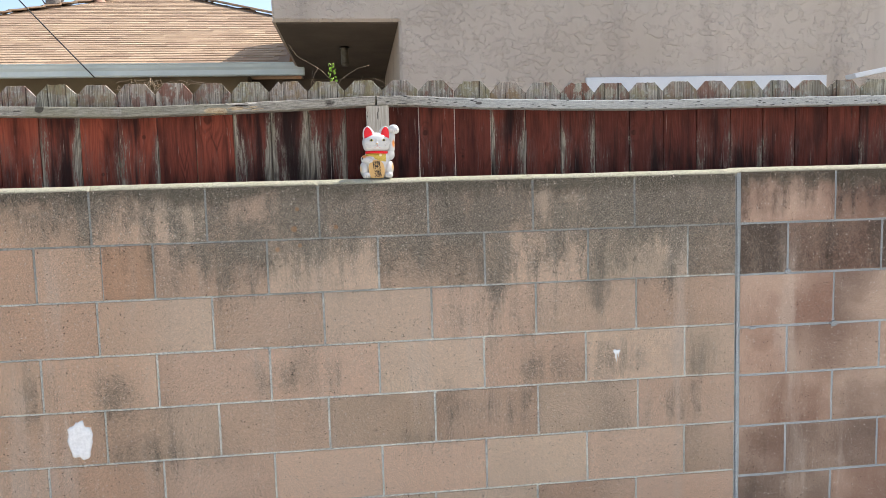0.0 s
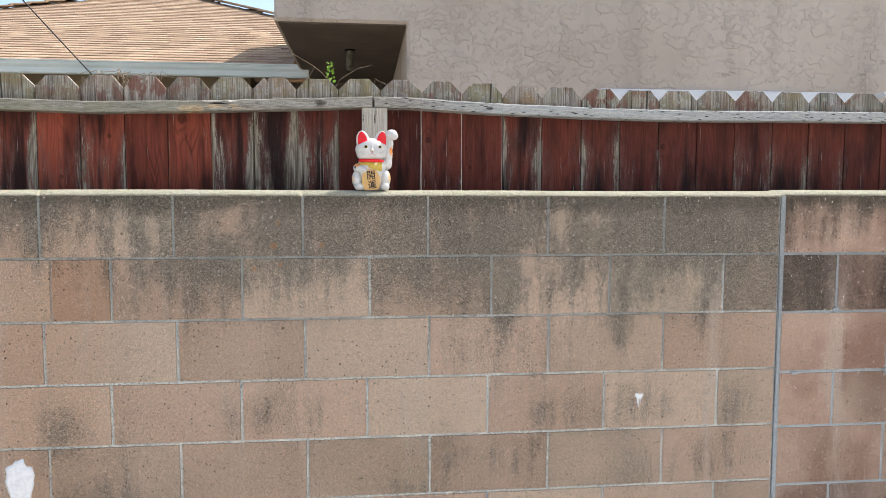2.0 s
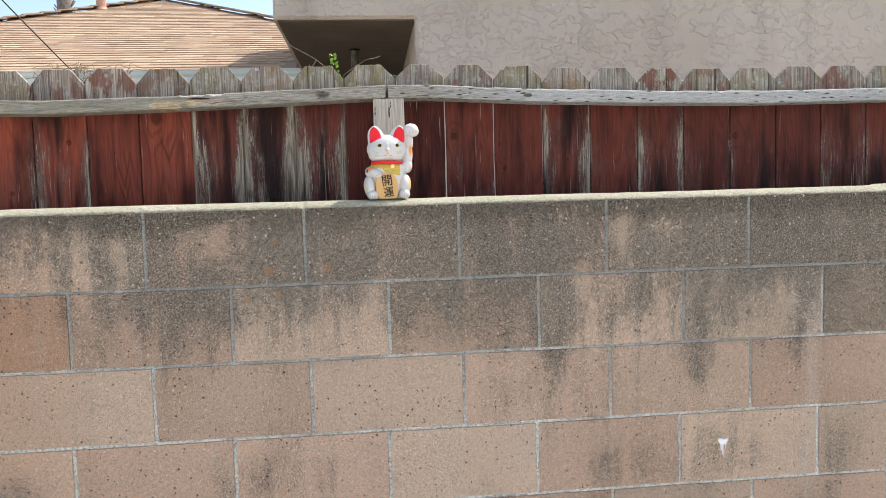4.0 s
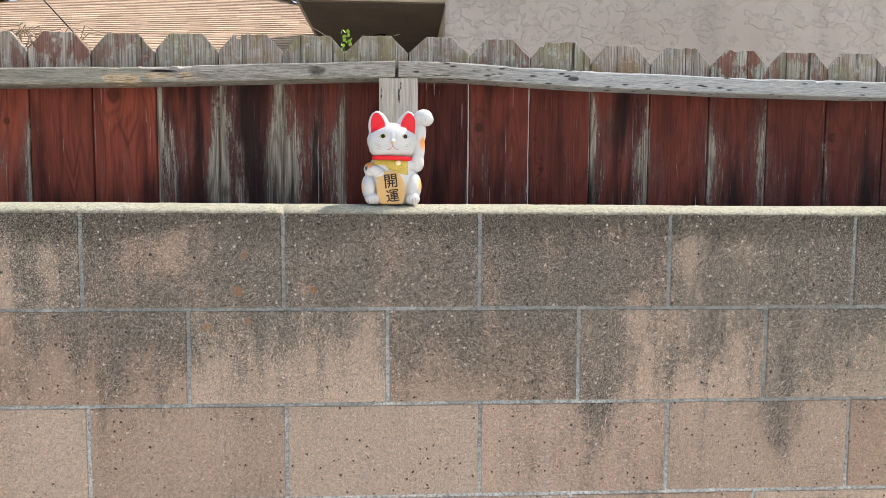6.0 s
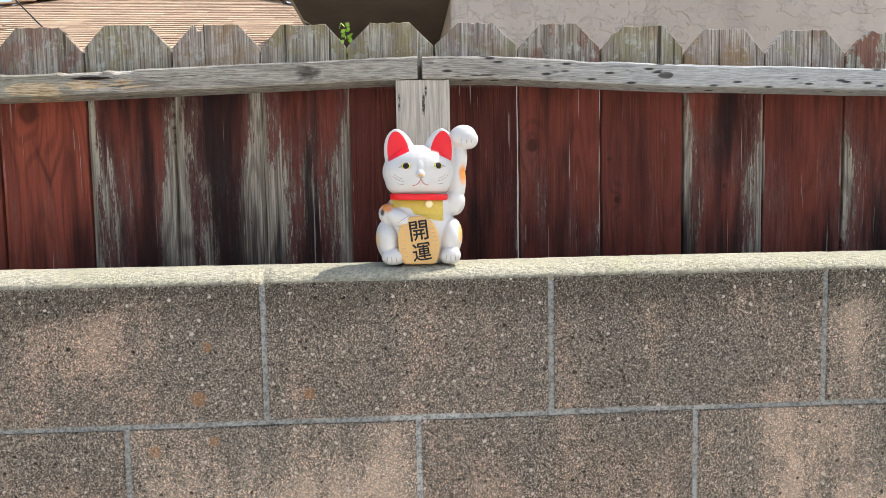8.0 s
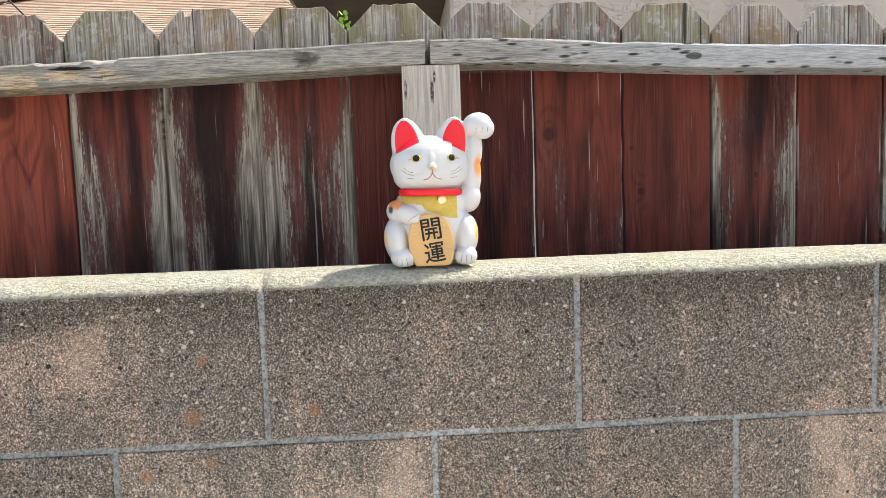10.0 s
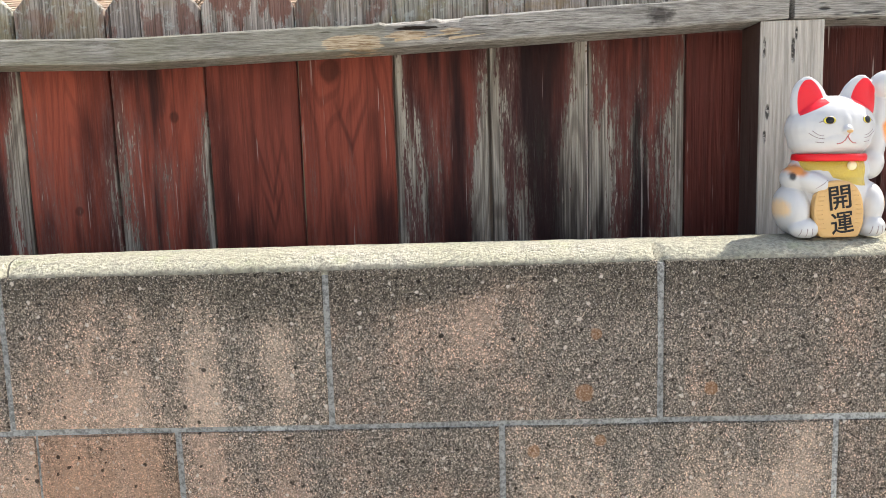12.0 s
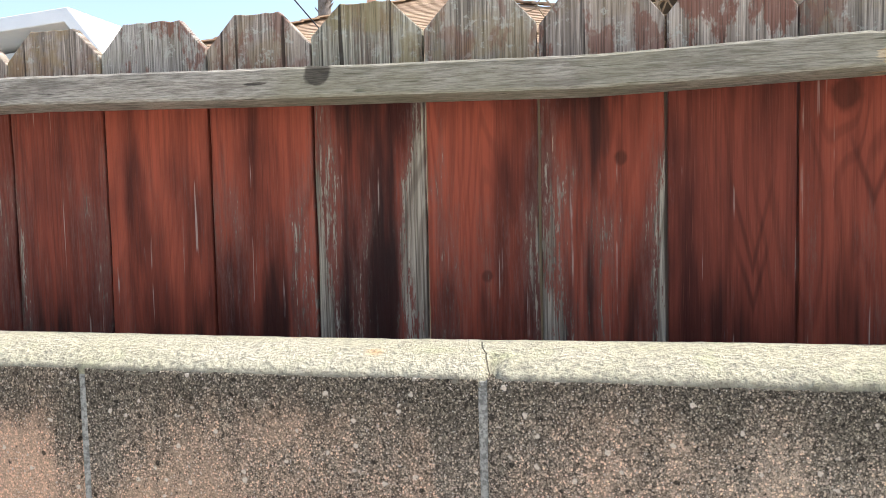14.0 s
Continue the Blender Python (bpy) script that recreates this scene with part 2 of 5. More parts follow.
def mortar_material(name, a, b, dirty):
    g = Mat(name)
    p = g.pos()
    k = g.noise(p, 9.0, 5, 0.65)
    f = g.noise(p, 240.0, 3, 0.7)
    z = g.xyz(p)[2]
    dirt = g.mr(g.math("ADD", g.noise(g.vec("MULTIPLY", p, (6, 1, 2)), 1.0, 5, 0.65), g.mr(z, 0.9, 1.42, 0.0, 0.34, "LINEAR")), 0.50, 0.80)
    col = g.mix(g.mr(k, 0.3, 0.7), a, b)
    col = g.mix(g.math("MULTIPLY", dirt, dirty), col, (0.20, 0.20, 0.185))
    col = g.mix(g.mr(f, 0.38, 0.58, 0.75, 0.0), col, (0.09, 0.09, 0.085))
    return g.done(col, 0.95, g.bump(f, 0.8, 0.004))


MORTAR = mortar_material("grey_mortar", (0.50, 0.525, 0.515), (0.72, 0.725, 0.68), 0.72)
MORTAR_PALE = mortar_material("pale_blue_mortar", (0.38, 0.43, 0.46), (0.50, 0.54, 0.56), 0.45)


def cap_material():
    g = Mat("cement_wash")
    p = g.pos()
    f = g.noise(p, 210.0, 4, 0.75)
    k = g.noise(p, 11.0, 5, 0.6)
    col = g.mix(g.mr(k, 0.3, 0.75), (0.51, 0.485, 0.345), (0.575, 0.54, 0.42))
    col = g.mix(g.mr(f, 0.30, 0.62, 0.8, 0.0), col, (0.20, 0.19, 0.15))
    lich = g.math("MULTIPLY", g.mr(g.vor(p, 9.0), 0.03, 0.13, 1.0, 0.0), g.mr(g.rgb(g.vor(p, 9.0, out="Color"))[0], 0.6, 0.63))
    col = g.mix(g.math("MULTIPLY", lich, 0.6), col, (0.58, 0.33, 0.12))
    lump = g.noise(p, 95.0, 3, 0.65)
    col = g.mix(g.mr(lump, 0.36, 0.48, 0.5, 0.0), col, (0.25, 0.24, 0.19))
    green = g.mr(g.noise(p, 24.0, 4), 0.55, 0.75, 0.0, 0.4)
    col = g.mix(green, col, (0.42, 0.45, 0.24))
    # front lip: its shade is mixed into the colour as a dark edge
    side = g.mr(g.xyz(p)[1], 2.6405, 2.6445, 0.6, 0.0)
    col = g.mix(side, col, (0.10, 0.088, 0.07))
    x, y, z = g.xyz(p)
    way = g.math("ADD", g.math("MULTIPLY", g.math("SUBTRACT", y, 2.64), -0.28), g.math("MULTIPLY", g.math("SUBTRACT", g.noise(p, 60.0, 3), 0.5), 0.008))
    split = g.math("ABSOLUTE", g.math("SUBTRACT", g.math("ADD", x, 1.0045), way))
    split = g.math("MULTIPLY", g.mr(split, 0.0003, 0.0011, 0.8, 0.0), g.mr(y, 2.735, 2.70))
    col = g.mix(split, col, (0.07, 0.06, 0.05))
    h = g.math("ADD", f, g.math("ADD", g.math("MULTIPLY", lump, 1.6), g.math("MULTIPLY", split, -1.5)))
    return g.done(col, 0.95, g.bump(h, 1.0, 0.006))


CAP = cap_material()


def wood_base(g, p, rnd, fx, fz):
    """Grain coordinates of an upright board and three grain values: arches, streaks and fibres."""
    s = g.xyz(p)
    off = g.math("MULTIPLY", rnd, 83.0)
    q = g.join(g.math("ADD", g.math("MULTIPLY", s[0], fx), off), g.math("MULTIPLY", rnd, 17.0), g.math("ADD", g.math("MULTIPLY", s[2], fz), off))
    warp = g.noise(q, 0.35, 2)
    arch = g.noise(g.vec("ADD", q, g.join(g.math("MULTIPLY", warp, 3.0), 0.0, 0.0)), 0.55, 2, 0.5, 0.6)
    rings = g.math("SINE", g.math("MULTIPLY", arch, 92.0))
    streak = g.noise(g.vec("MULTIPLY", q, (1.6, 1, 0.55)), 1.0, 5, 0.62)
    fibre = g.noise(g.vec("MULTIPLY", q, (9.0, 1, 1.1)), 1.0, 4, 0.7)
    return rings, streak, fibre, warp


def picket_material():
    """Stained redwood board, the stain worn to bare grey wood; the part over the rail has gone grey all over."""
    g = Mat("stained_redwood")
    p = g.pos()
    rnd = g.info()
    own = g.rgb(g.info("Color"))           # r: how worn, g: how mossy over the rail, b: how red
    s = g.xyz(p)
    across = g.xyz(g.node("ShaderNodeTexCoord").outputs["Generated"])[0]
    edge = g.math("ABSOLUTE", g.math("MULTIPLY", g.math("SUBTRACT", across, 0.5), 2.0))
    off = g.math("MULTIPLY", rnd, 83.0)

    def stretch(fx, fz, seed):
        return g.join(g.math("ADD", g.math("MULTIPLY", s[0], fx), off), seed, g.math("ADD", g.math("MULTIPLY", s[2], fz), off))

    w = g.math("MULTIPLY", g.math("SUBTRACT", g.noise(p, 40.0, 3), 0.5), 0.9)
    knot_list = ((-0.640, 1.863, 0.022), (0.214, 1.795, 0.013), (0.365, 1.699, 0.0075), (1.09, 1.78, 0.013), (-1.046, 1.660, 0.009), (0.30, 1.955, 0.015), (0.35, 1.77, 0.005), (0.56, 1.72, 0.005), (-0.885, 1.80, 0.010))
    knots = g.most([g.spot(p, x, z, q, q * 1.1, w, 0.55, 1.0) for x, z, q in knot_list])
    halo = g.most([g.spot(p, x, z, q * 2.6, q * 5.0, 0.0, 0.0, 1.0) for x, z, q in knot_list[:4]])
    # growth lines bend round the knots
    bend = g.noise(stretch(9.0, 1.1, 2.0), 1.0, 2, 0.5)
    level = g.math("ADD", g.math("MULTIPLY", bend, 1.0), g.math("ADD", g.math("MULTIPLY", edge, 0.16), g.math("MULTIPLY", halo, 0.09)))
    rings = g.math("SINE", g.math("MULTIPLY", level, 120.0))
    streak = g.noise(stretch(42.0, 1.3, 5.0), 1.0, 4, 0.6)
    fibre = g.noise(stretch(330.0, 5.0, 1.0), 1.0, 3, 0.65)
    hair = g.noise(stretch(800.0, 14.0, 7.0), 1.0, 2, 0.6)
    patch = g.noise(stretch(11.0, 2.6, 9.0), 1.0, 3, 0.55)
    red = g.mix(own[2], (0.075, 0.022, 0.018), (0.36, 0.085, 0.048))
    red = g.mix(g.mr(patch, 0.32, 0.58, 0.9, 0.0), red, (0.034, 0.010, 0.009))
    red = g.mix(g.mr(streak, 0.34, 0.54, 0.42, 0.0), red, (0.030, 0.009, 0.008))
    red = g.mix(g.math("MULTIPLY", g.mr(rings, 0.0, 1.0, 0.0, 0.30), g.mr(patch, 0.42, 0.62)), red, (0.030, 0.009, 0.007))
    red = g.mix(g.mr(fibre, 0.34, 0.52, 0.24, 0.0), red, (0.018, 0.006, 0.005))
    red = g.mix(g.mr(hair, 0.56, 0.70, 0.0, 0.16), red, (0.36, 0.15, 0.10))
    grey = g.mix(g.mr(fibre, 0.34, 0.62), (0.13, 0.112, 0.088), (0.38, 0.345, 0.28))
    grey = g.mix(g.mr(rings, 0.0, 1.0, 0.0, 0.55), grey, (0.105, 0.086, 0.068))
    grey = g.mix(g.mr(hair, 0.36, 0.46, 0.5, 0.0), grey, (0.05, 0.042, 0.035))
    # bare wood: ragged tongues creeping in from the edges and up from the foot
    tongue = g.noise(stretch(24.0, 3.4, 3.0), 1.0, 5, 0.62)
    frayed = g.noise(stretch(210.0, 17.0, 4.0), 1.0, 3, 0.7)
    worn = g.math("ADD", g.math("MULTIPLY", tongue, 0.9), g.math("ADD", g.math("MULTIPLY", g.math("SUBTRACT", frayed, 0.5), 0.55), g.math("MULTIPLY", g.math("SUBTRACT", g.noise(stretch(520.0, 95.0, 8.0), 1.0, 2, 0.7), 0.5), 0.30)))
    worn = g.math("ADD", worn, g.math("MULTIPLY", own[0], g.math("ADD", 0.34, g.math("MULTIPLY", g.math("MULTIPLY", edge, edge), 0.55))))
    worn = g.math("ADD", worn, g.mr(s[2], 1.90, 1.70, -0.16, 0.02))
    bare = g.mr(worn, 0.74, 0.81)
    thin = g.mr(worn, 0.55, 0.80, 0.0, 0.45)
    col = g.mix(thin, red, (0.155, 0.108, 0.095))
    col = g.mix(g.math("MULTIPLY", bare, 0.94), col, grey)
    # black mildew down the middle of worn boards and at the damp foot
    mould = g.noise(stretch(16.0, 1.5, 12.0), 1.0, 4, 0.6)
    mould = g.math("ADD", mould, g.math("MULTIPLY", g.math("MULTIPLY", own[0], g.math("SUBTRACT", 1.0, edge)), 0.36))
    mould = g.mr(g.math("ADD", mould, g.mr(s[2], 1.75, 1.60, 0.0, 0.08)), 0.60, 0.76, 0.0, 0.88)
    col = g.mix(mould, col, (0.013, 0.008, 0.008))
    line = g.math("MULTIPLY", g.mr(g.noise(stretch(190.0, 3.0, 15.0), 1.0, 2, 0.5), 0.64, 0.69), g.mr(g.noise(stretch(40.0, 9.0, 16.0), 1.0, 3), 0.50, 0.58))
    col = g.mix(g.math("MULTIPLY", line, 0.6), col, (0.40, 0.34, 0.30))
    figures = []
    for xc, zb, steep, tall in ((-0.612, 1.745, 3.0, 0.10), (-0.738, 1.668, 4.5, 0.14), (-0.738, 1.625, 4.0, 0.10)):
        dx = g.math("ABSOLUTE", g.math("SUBTRACT", g.math("ADD", s[0], g.math("MULTIPLY", g.math("SUBTRACT", bend, 0.5), 0.02)), xc))
        up = g.math("SUBTRACT", s[2], zb)
        off_line = g.math("ABSOLUTE", g.math("SUBTRACT", up, g.math("MULTIPLY", dx, steep)))
        f = g.mr(g.math("ADD", off_line, g.math("MULTIPLY", w, 0.006)), 0.002, 0.016, 1.0, 0.0)
        f = g.math("MULTIPLY", f, g.math("MULTIPLY", g.mr(up, tall * 0.3, tall, 1.0, 0.0), g.mr(dx, 0.025, 0.035, 1.0, 0.0)))
        figures.append(f)
    vee = g.most(figures)
    col = g.mix(g.math("MULTIPLY", vee, 0.5), col, (0.030, 0.009, 0.008))
    col = g.mix(g.math("MULTIPLY", knots, 0.6), col, g.mix(g.mr(rings, 0.0, 0.6), (0.012, 0.006, 0.005), (0.05, 0.018, 0.012)))
    # over the rail
    silver = g.mix(g.mr(fibre, 0.30, 0.66), (0.125, 0.112, 0.098), (0.47, 0.43, 0.385))
    silver = g.mix(g.mr(streak, 0.38, 0.54, 0.6, 0.0), silver, (0.12, 0.105, 0.09))
    tint = g.math("FRACT", g.math("MULTIPLY", rnd, 5.31))
    silver = g.mix(0.55, silver, g.mix(1.0, silver, g.ramp(tint, [(0.0, (0.80, 0.92, 1.02)), (0.3, (1.0, 0.98, 0.92)), (0.55, (0.90, 0.98, 0.80)), (0.8, (0.72, 0.64, 0.60)), (1.0, (1.12, 1.02, 0.92))]), "MULTIPLY"))
    moss = g.mr(g.noise(p, 17.0, 5, 0.65), 0.44, 0.60, 0.0, 0.75)
    silver = g.mix(g.math("MULTIPLY", moss, own[1]), silver, g.mix(tint, (0.20, 0.205, 0.10), (0.25, 0.17, 0.085)))
    crust = g.mr(g.noise(p, 60.0, 4, 0.7), 0.56, 0.64, 0.0, 0.6)
    silver = g.mix(crust, silver, (0.40, 0.41, 0.36))
    stain = g.mr(g.noise(g.vec("MULTIPLY", p, (1, 1, 0.45)), 30.0, 5, 0.7), 0.50, 0.57, 0.0, 0.85)
    silver = g.mix(g.math("MULTIPLY", stain, g.math("SUBTRACT", 1.0, g.math("MULTIPLY", own[1], 0.8))), silver, (0.165, 0.066, 0.045))
    check = g.mr(g.noise(stretch(105.0, 2.2, 6.0), 1.0, 2, 0.5), 0.33, 0.37, 1.0, 0.0)
    silver = g.mix(g.math("MULTIPLY", check, 0.85), silver, (0.028, 0.022, 0.018))
    silver = g.mix(g.mr(hair, 0.34, 0.48, 0.6, 0.0), silver, (0.05, 0.043, 0.037))
    over = g.mr(s[2], 1.895, 1.912)
    col = g.mix(over, col, silver)
    h = g.math("ADD", g.math("MULTIPLY", fibre, 0.9), g.math("ADD", g.math("MULTIPLY", rings, 0.15), g.math("MULTIPLY", bare, -0.35)))
    h = g.math("ADD", h, g.math("MULTIPLY", g.math("MULTIPLY", check, over), -1.0))
    n = g.bump(h, 0.7, 0.004)
    rough = g.mr(g.math("MAXIMUM", bare, over), 0.0, 1.0, 0.60, 0.95)
    return g.done(col, rough, n, Specular_IOR_Level=0.10)


PICKET = picket_material()


def grey_wood_material(name, along_x):
    """Bare weathered timber with dark checks; grain along x or z."""
    g = Mat(name)
    p = g.pos()
    rnd = g.info()
    s = g.xyz(p)
    q = g.join(s[2], s[1], s[0]) if along_x else p
    rings, streak, fibre, warp = wood_base(g, q, rnd, 34.0, 2.2)
    if along_x:
        fine = g.noise(g.vec("MULTIPLY", p, (38.0, 150.0, 620.0)), 1.0, 4, 0.75)
        band = g.noise(g.vec("ADD", g.vec("MULTIPLY", p, (7.0, 20.0, 75.0)), g.join(0.0, 0.0, g.math("MULTIPLY", g.noise(p, 5.0, 2), 1.6))), 1.0, 4, 0.6)
    else:
        fine = g.noise(g.vec("MULTIPLY", p, (260.0, 120.0, 9.0)), 1.0, 4, 0.7)
        band = g.noise(g.vec("MULTIPLY", p, (95.0, 20.0, 2.6)), 1.0, 4, 0.6)
    col = g.mix(g.mr(fine, 0.33, 0.66), (0.185, 0.17, 0.145), (0.47, 0.44, 0.385))
    col = g.mix(g.mr(band, 0.32, 0.52, 0.5, 0.0), col, (0.10, 0.09, 0.078))
    crackle = g.noise(g.vec("MULTIPLY", p, (10.0, 20.0, 170.0) if along_x else (150.0, 20.0, 6.0)), 1.0, 3, 0.6)
    col = g.mix(g.mr(crackle, 0.30, 0.345, 0.8, 0.0), col, (0.03, 0.026, 0.022))
    if not along_x:
        col = g.mix(0.75, col, g.mix(g.mr(fine, 0.3, 0.7), (0.38, 0.345, 0.29), (0.58, 0.53, 0.455)))
    if along_x:
        green = g.mr(g.noise(p, 3.0, 3), 0.48, 0.62, 0.0, 0.45)
        left = g.mr(s[0], -0.7, -0.1, 1.0, 0.0)
        col = g.mix(g.math("MULTIPLY", green, left), col, (0.22, 0.215, 0.135))
        blue = g.mr(s[0], 0.02, 0.5, 0.0, 0.5)
        col = g.mix(blue, col, g.mix(g.mr(fine, 0.3, 0.7), (0.36, 0.40, 0.41), (0.62, 0.65, 0.66)))
        w = g.math("MULTIPLY", g.math("SUBTRACT", g.noise(p, 34.0, 4), 0.5), 1.1)
        knot = g.most([g.spot(p, -0.162, 1.910, 0.026, 0.016, g.math("MULTIPLY", w, 1.9), 0.45, 1.0), g.spot(p, -1.233, 1.906, 0.021, 0.020, g.math("MULTIPLY", w, 0.8), 0.75, 0.95), g.spot(p, 0.423, 1.903, 0.015, 0.006, w, 0.6, 0.95), g.spot(p, -1.310, 1.898, 0.022, 0.0022, g.math("MULTIPLY", w, 1.4), 0.5, 0.9)])
        col = g.mix(g.math("MULTIPLY", knot, 0.82), col, g.mix(g.mr(fine, 0.3, 0.7), (0.02, 0.017, 0.015), (0.07, 0.06, 0.052)))
        rag = g.math("MULTIPLY", g.math("SUBTRACT", g.noise(g.vec("MULTIPLY", p, (30.0, 30.0, 190.0)), 1.0, 4, 0.6), 0.5), 1.1)
        pale = g.most([g.spot(p, -0.595, 1.890, 0.058, 0.014, rag, 0.7, 0.8), g.spot(p, -0.515, 1.898, 0.055, 0.010, rag, 0.5, 0.65), g.spot(p, -0.455, 1.902, 0.025, 0.006, rag, 0.5, 0.65)])
        col = g.mix(g.math("MULTIPLY", pale, 0.85), col, g.mix(g.mr(fine, 0.35, 0.6), (0.25, 0.15, 0.07), (0.62, 0.50, 0.34)))
        rent = g.spot(p, -0.50, 1.907, 0.08, 0.006, rag, 0.35, 0.45)
        col = g.mix(rent, col, (0.03, 0.022, 0.016))
        slot = g.math("MULTIPLY", g.mr(g.vor(g.vec("MULTIPLY", p, (24.0, 30.0, 110.0)), 1.0), 0.12, 0.26, 1.0, 0.0), g.mr(s[0], 0.0, 0.06))
        col = g.mix(g.math("MULTIPLY", slot, 0.9), col, (0.03, 0.027, 0.025))
        dark = slot
    else:
        w = g.math("MULTIPLY", g.math("SUBTRACT", g.noise(p, 60.0, 4), 0.5), 1.2)
        dark = g.most([g.spot(p, x, z, rx, rz, w, 0.5, 0.9) for x, z, rx, rz in ((0.022, 1.86, 0.0035, 0.022), (0.026, 1.882, 0.0028, 0.012), (-0.012, 1.775, 0.003, 0.012), (-0.018, 1.865, 0.003, 0.02), (-0.015, 1.74, 0.003, 0.01))])
        col = g.mix(g.math("MULTIPLY", dark, g.mr(g.noise(p, 160.0, 3, 0.7), 0.42, 0.56, 0.0, 0.9)), col, (0.03, 0.026, 0.022))
        # sides behind the front face: dark red-brown, their shade put into the colour
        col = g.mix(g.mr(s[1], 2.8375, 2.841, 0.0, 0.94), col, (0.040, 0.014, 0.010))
    h = g.math("ADD", fine, g.math("ADD", g.math("MULTIPLY", band, 0.9), g.math("MULTIPLY", dark, -1.4)))
    return g.done(col, 0.9, g.bump(h, 0.8, 0.004), Specular_IOR_Level=0.10)


RAIL = grey_wood_material("weathered_rail", True)
POST = grey_wood_material("weathered_post", False)


def stucco_material():
    g = Mat("knockdown_stucco")
    p = g.pos()
    q = g.vec("ADD", p, g.vec("MULTIPLY", g.noise(p, 7.0, 3, out="Color"), (0.14, 0.14, 0.10)))
    a = g.noise(g.vec("MULTIPLY", q, (1.0, 1.0, 1.5)), 4.8, 4, 0.6)
    b2 = g.noise(g.vec("MULTIPLY", q, (1.0, 1.0, 1.3)), 11.0, 3, 0.55)
    field = g.noise(p, 1.9, 3)
    ridge = g.math("ADD", g.math("MULTIPLY", g.mr(a, 0.50, 0.545), g.mr(g.noise(p, 2.7, 2), 0.36, 0.5)), g.math("MULTIPLY", g.mr(b2, 0.53, 0.575), g.mr(field, 0.44, 0.54)))
    f = g.noise(p, 90.0, 4, 0.7)
    k = g.noise(p, 0.9, 4, 0.6)
    col = g.mix(g.mr(k, 0.3, 0.7), (0.50, 0.42, 0.335), (0.56, 0.475, 0.385))
    drip = g.mr(g.noise(g.vec("MULTIPLY", p, (3.0, 3.0, 0.35)), 1.0, 4), 0.50, 0.75, 0.0, 0.40)
    col = g.mix(drip, col, (0.30, 0.245, 0.20))
    h = g.math("ADD", ridge, g.math("MULTIPLY", f, 0.22))
    return g.done(col, 0.95, g.bump(h, 0.75, 0.013))


STUCCO = stucco_material()


def plain_material(name, a, b, scale, rough=0.8, bump=0.3, dist=0.003, metal=0.0, grain=120.0, **more):
    g = Mat(name)
    p = g.pos()
    k = g.noise(p, scale, 5, 0.6)
    f = g.noise(p, grain, 3, 0.65)
    col = g.mix(g.mr(k, 0.3, 0.7), a, b)
    col = g.mix(g.mr(f, 0.2, 0.8, 0.22, 0.0), col, tuple(0.5 * c for c in a))
    return g.done(col, rough, g.bump(f, bump, dist), metal, **more)


def shingle_material():
    g = Mat("asphalt_shingle")
    p = g.pos()
    t = g.math("FRACT", g.math("ADD", g.math("MULTIPLY", g.info(), 7.3), g.math("MULTIPLY", g.island(), 3.7)))
    col = g.ramp(t, [(0.0, (0.31, 0.205, 0.125)), (0.3, (0.41, 0.285, 0.175)), (0.7, (0.46, 0.325, 0.205)), (0.9, (0.54, 0.39, 0.25)), (1.0, (0.34, 0.225, 0.14))])
    f = g.noise(p, 150.0, 3, 0.7)
    k = g.noise(p, 0.8, 4)
    col = g.mix(g.mr(k, 0.35, 0.7, 0.0, 0.25), col, (0.34, 0.22, 0.16))
    col = g.mix(g.mr(f, 0.3, 0.7, 0.35, 0.0), col, (0.14, 0.09, 0.07))
    return g.done(col, 0.95, g.bump(f, 0.5, 0.004))


SHINGLE = shingle_material()
# far darker than the stucco: the recess's shade is put into this colour
SOFFIT = plain_material("shade_brown_soffit", (0.11, 0.085, 0.06), (0.15, 0.115, 0.082), 3.0, 0.95, 0.4)
EARTH = plain_material("dry_yard_earth", (0.30, 0.26, 0.20), (0.38, 0.33, 0.26), 1.5, 0.95, 0.6, 0.01, grain=60.0)
FRESH = plain_material("freshly_split_wood", (0.45, 0.33, 0.19), (0.62, 0.50, 0.34), 60.0, 0.85, 0.4)
GUTTER = plain_material("pale_blue_gutter_paint", (0.60, 0.66, 0.61), (0.68, 0.73, 0.67), 2.0, 0.5, 0.1)
TRIM = plain_material("white_trim_paint", (0.72, 0.74, 0.75), (0.80, 0.81, 0.80), 3.0, 0.55, 0.15)
HOUSE = plain_material("ochre_house_stucco", (0.18, 0.138, 0.08), (0.22, 0.17, 0.10), 2.0, 0.95, 0.5)
GROUND = plain_material("worn_concrete_ground", (0.50, 0.475, 0.43), (0.57, 0.545, 0.495), 0.7, 0.95, 0.4)
GRASSY = plain_material("pale_blue_siding", (0.55, 0.63, 0.70), (0.60, 0.68, 0.74), 2.0, 0.7, 0.1)
PIPE = plain_material("salmon_vent_pipe", (0.50, 0.27, 0.18), (0.58, 0.33, 0.22), 6.0, 0.7, 0.2)
BARK = plain_material("palm_bark", (0.16, 0.13, 0.11), (0.27, 0.23, 0.20), 5.0, 0.95, 0.9, 0.05, grain=18.0)
DARK = plain_material("dark_bronze", (0.03, 0.027, 0.022), (0.05, 0.042, 0.035), 20.0, 0.45, 0.1, metal=0.8)
BRASS = plain_material("dull_lantern_brass", (0.10, 0.085, 0.06), (0.17, 0.15, 0.11), 20.0, 0.4, 0.1, metal=0.5)
WIRE = plain_material("black_cable_sheath", (0.02, 0.02, 0.022), (0.035, 0.035, 0.04), 9.0, 0.6, 0.1)
TWIG = plain_material("dry_vine_twig", (0.24, 0.17, 0.11), (0.36, 0.28, 0.19), 30.0, 0.9, 0.3)
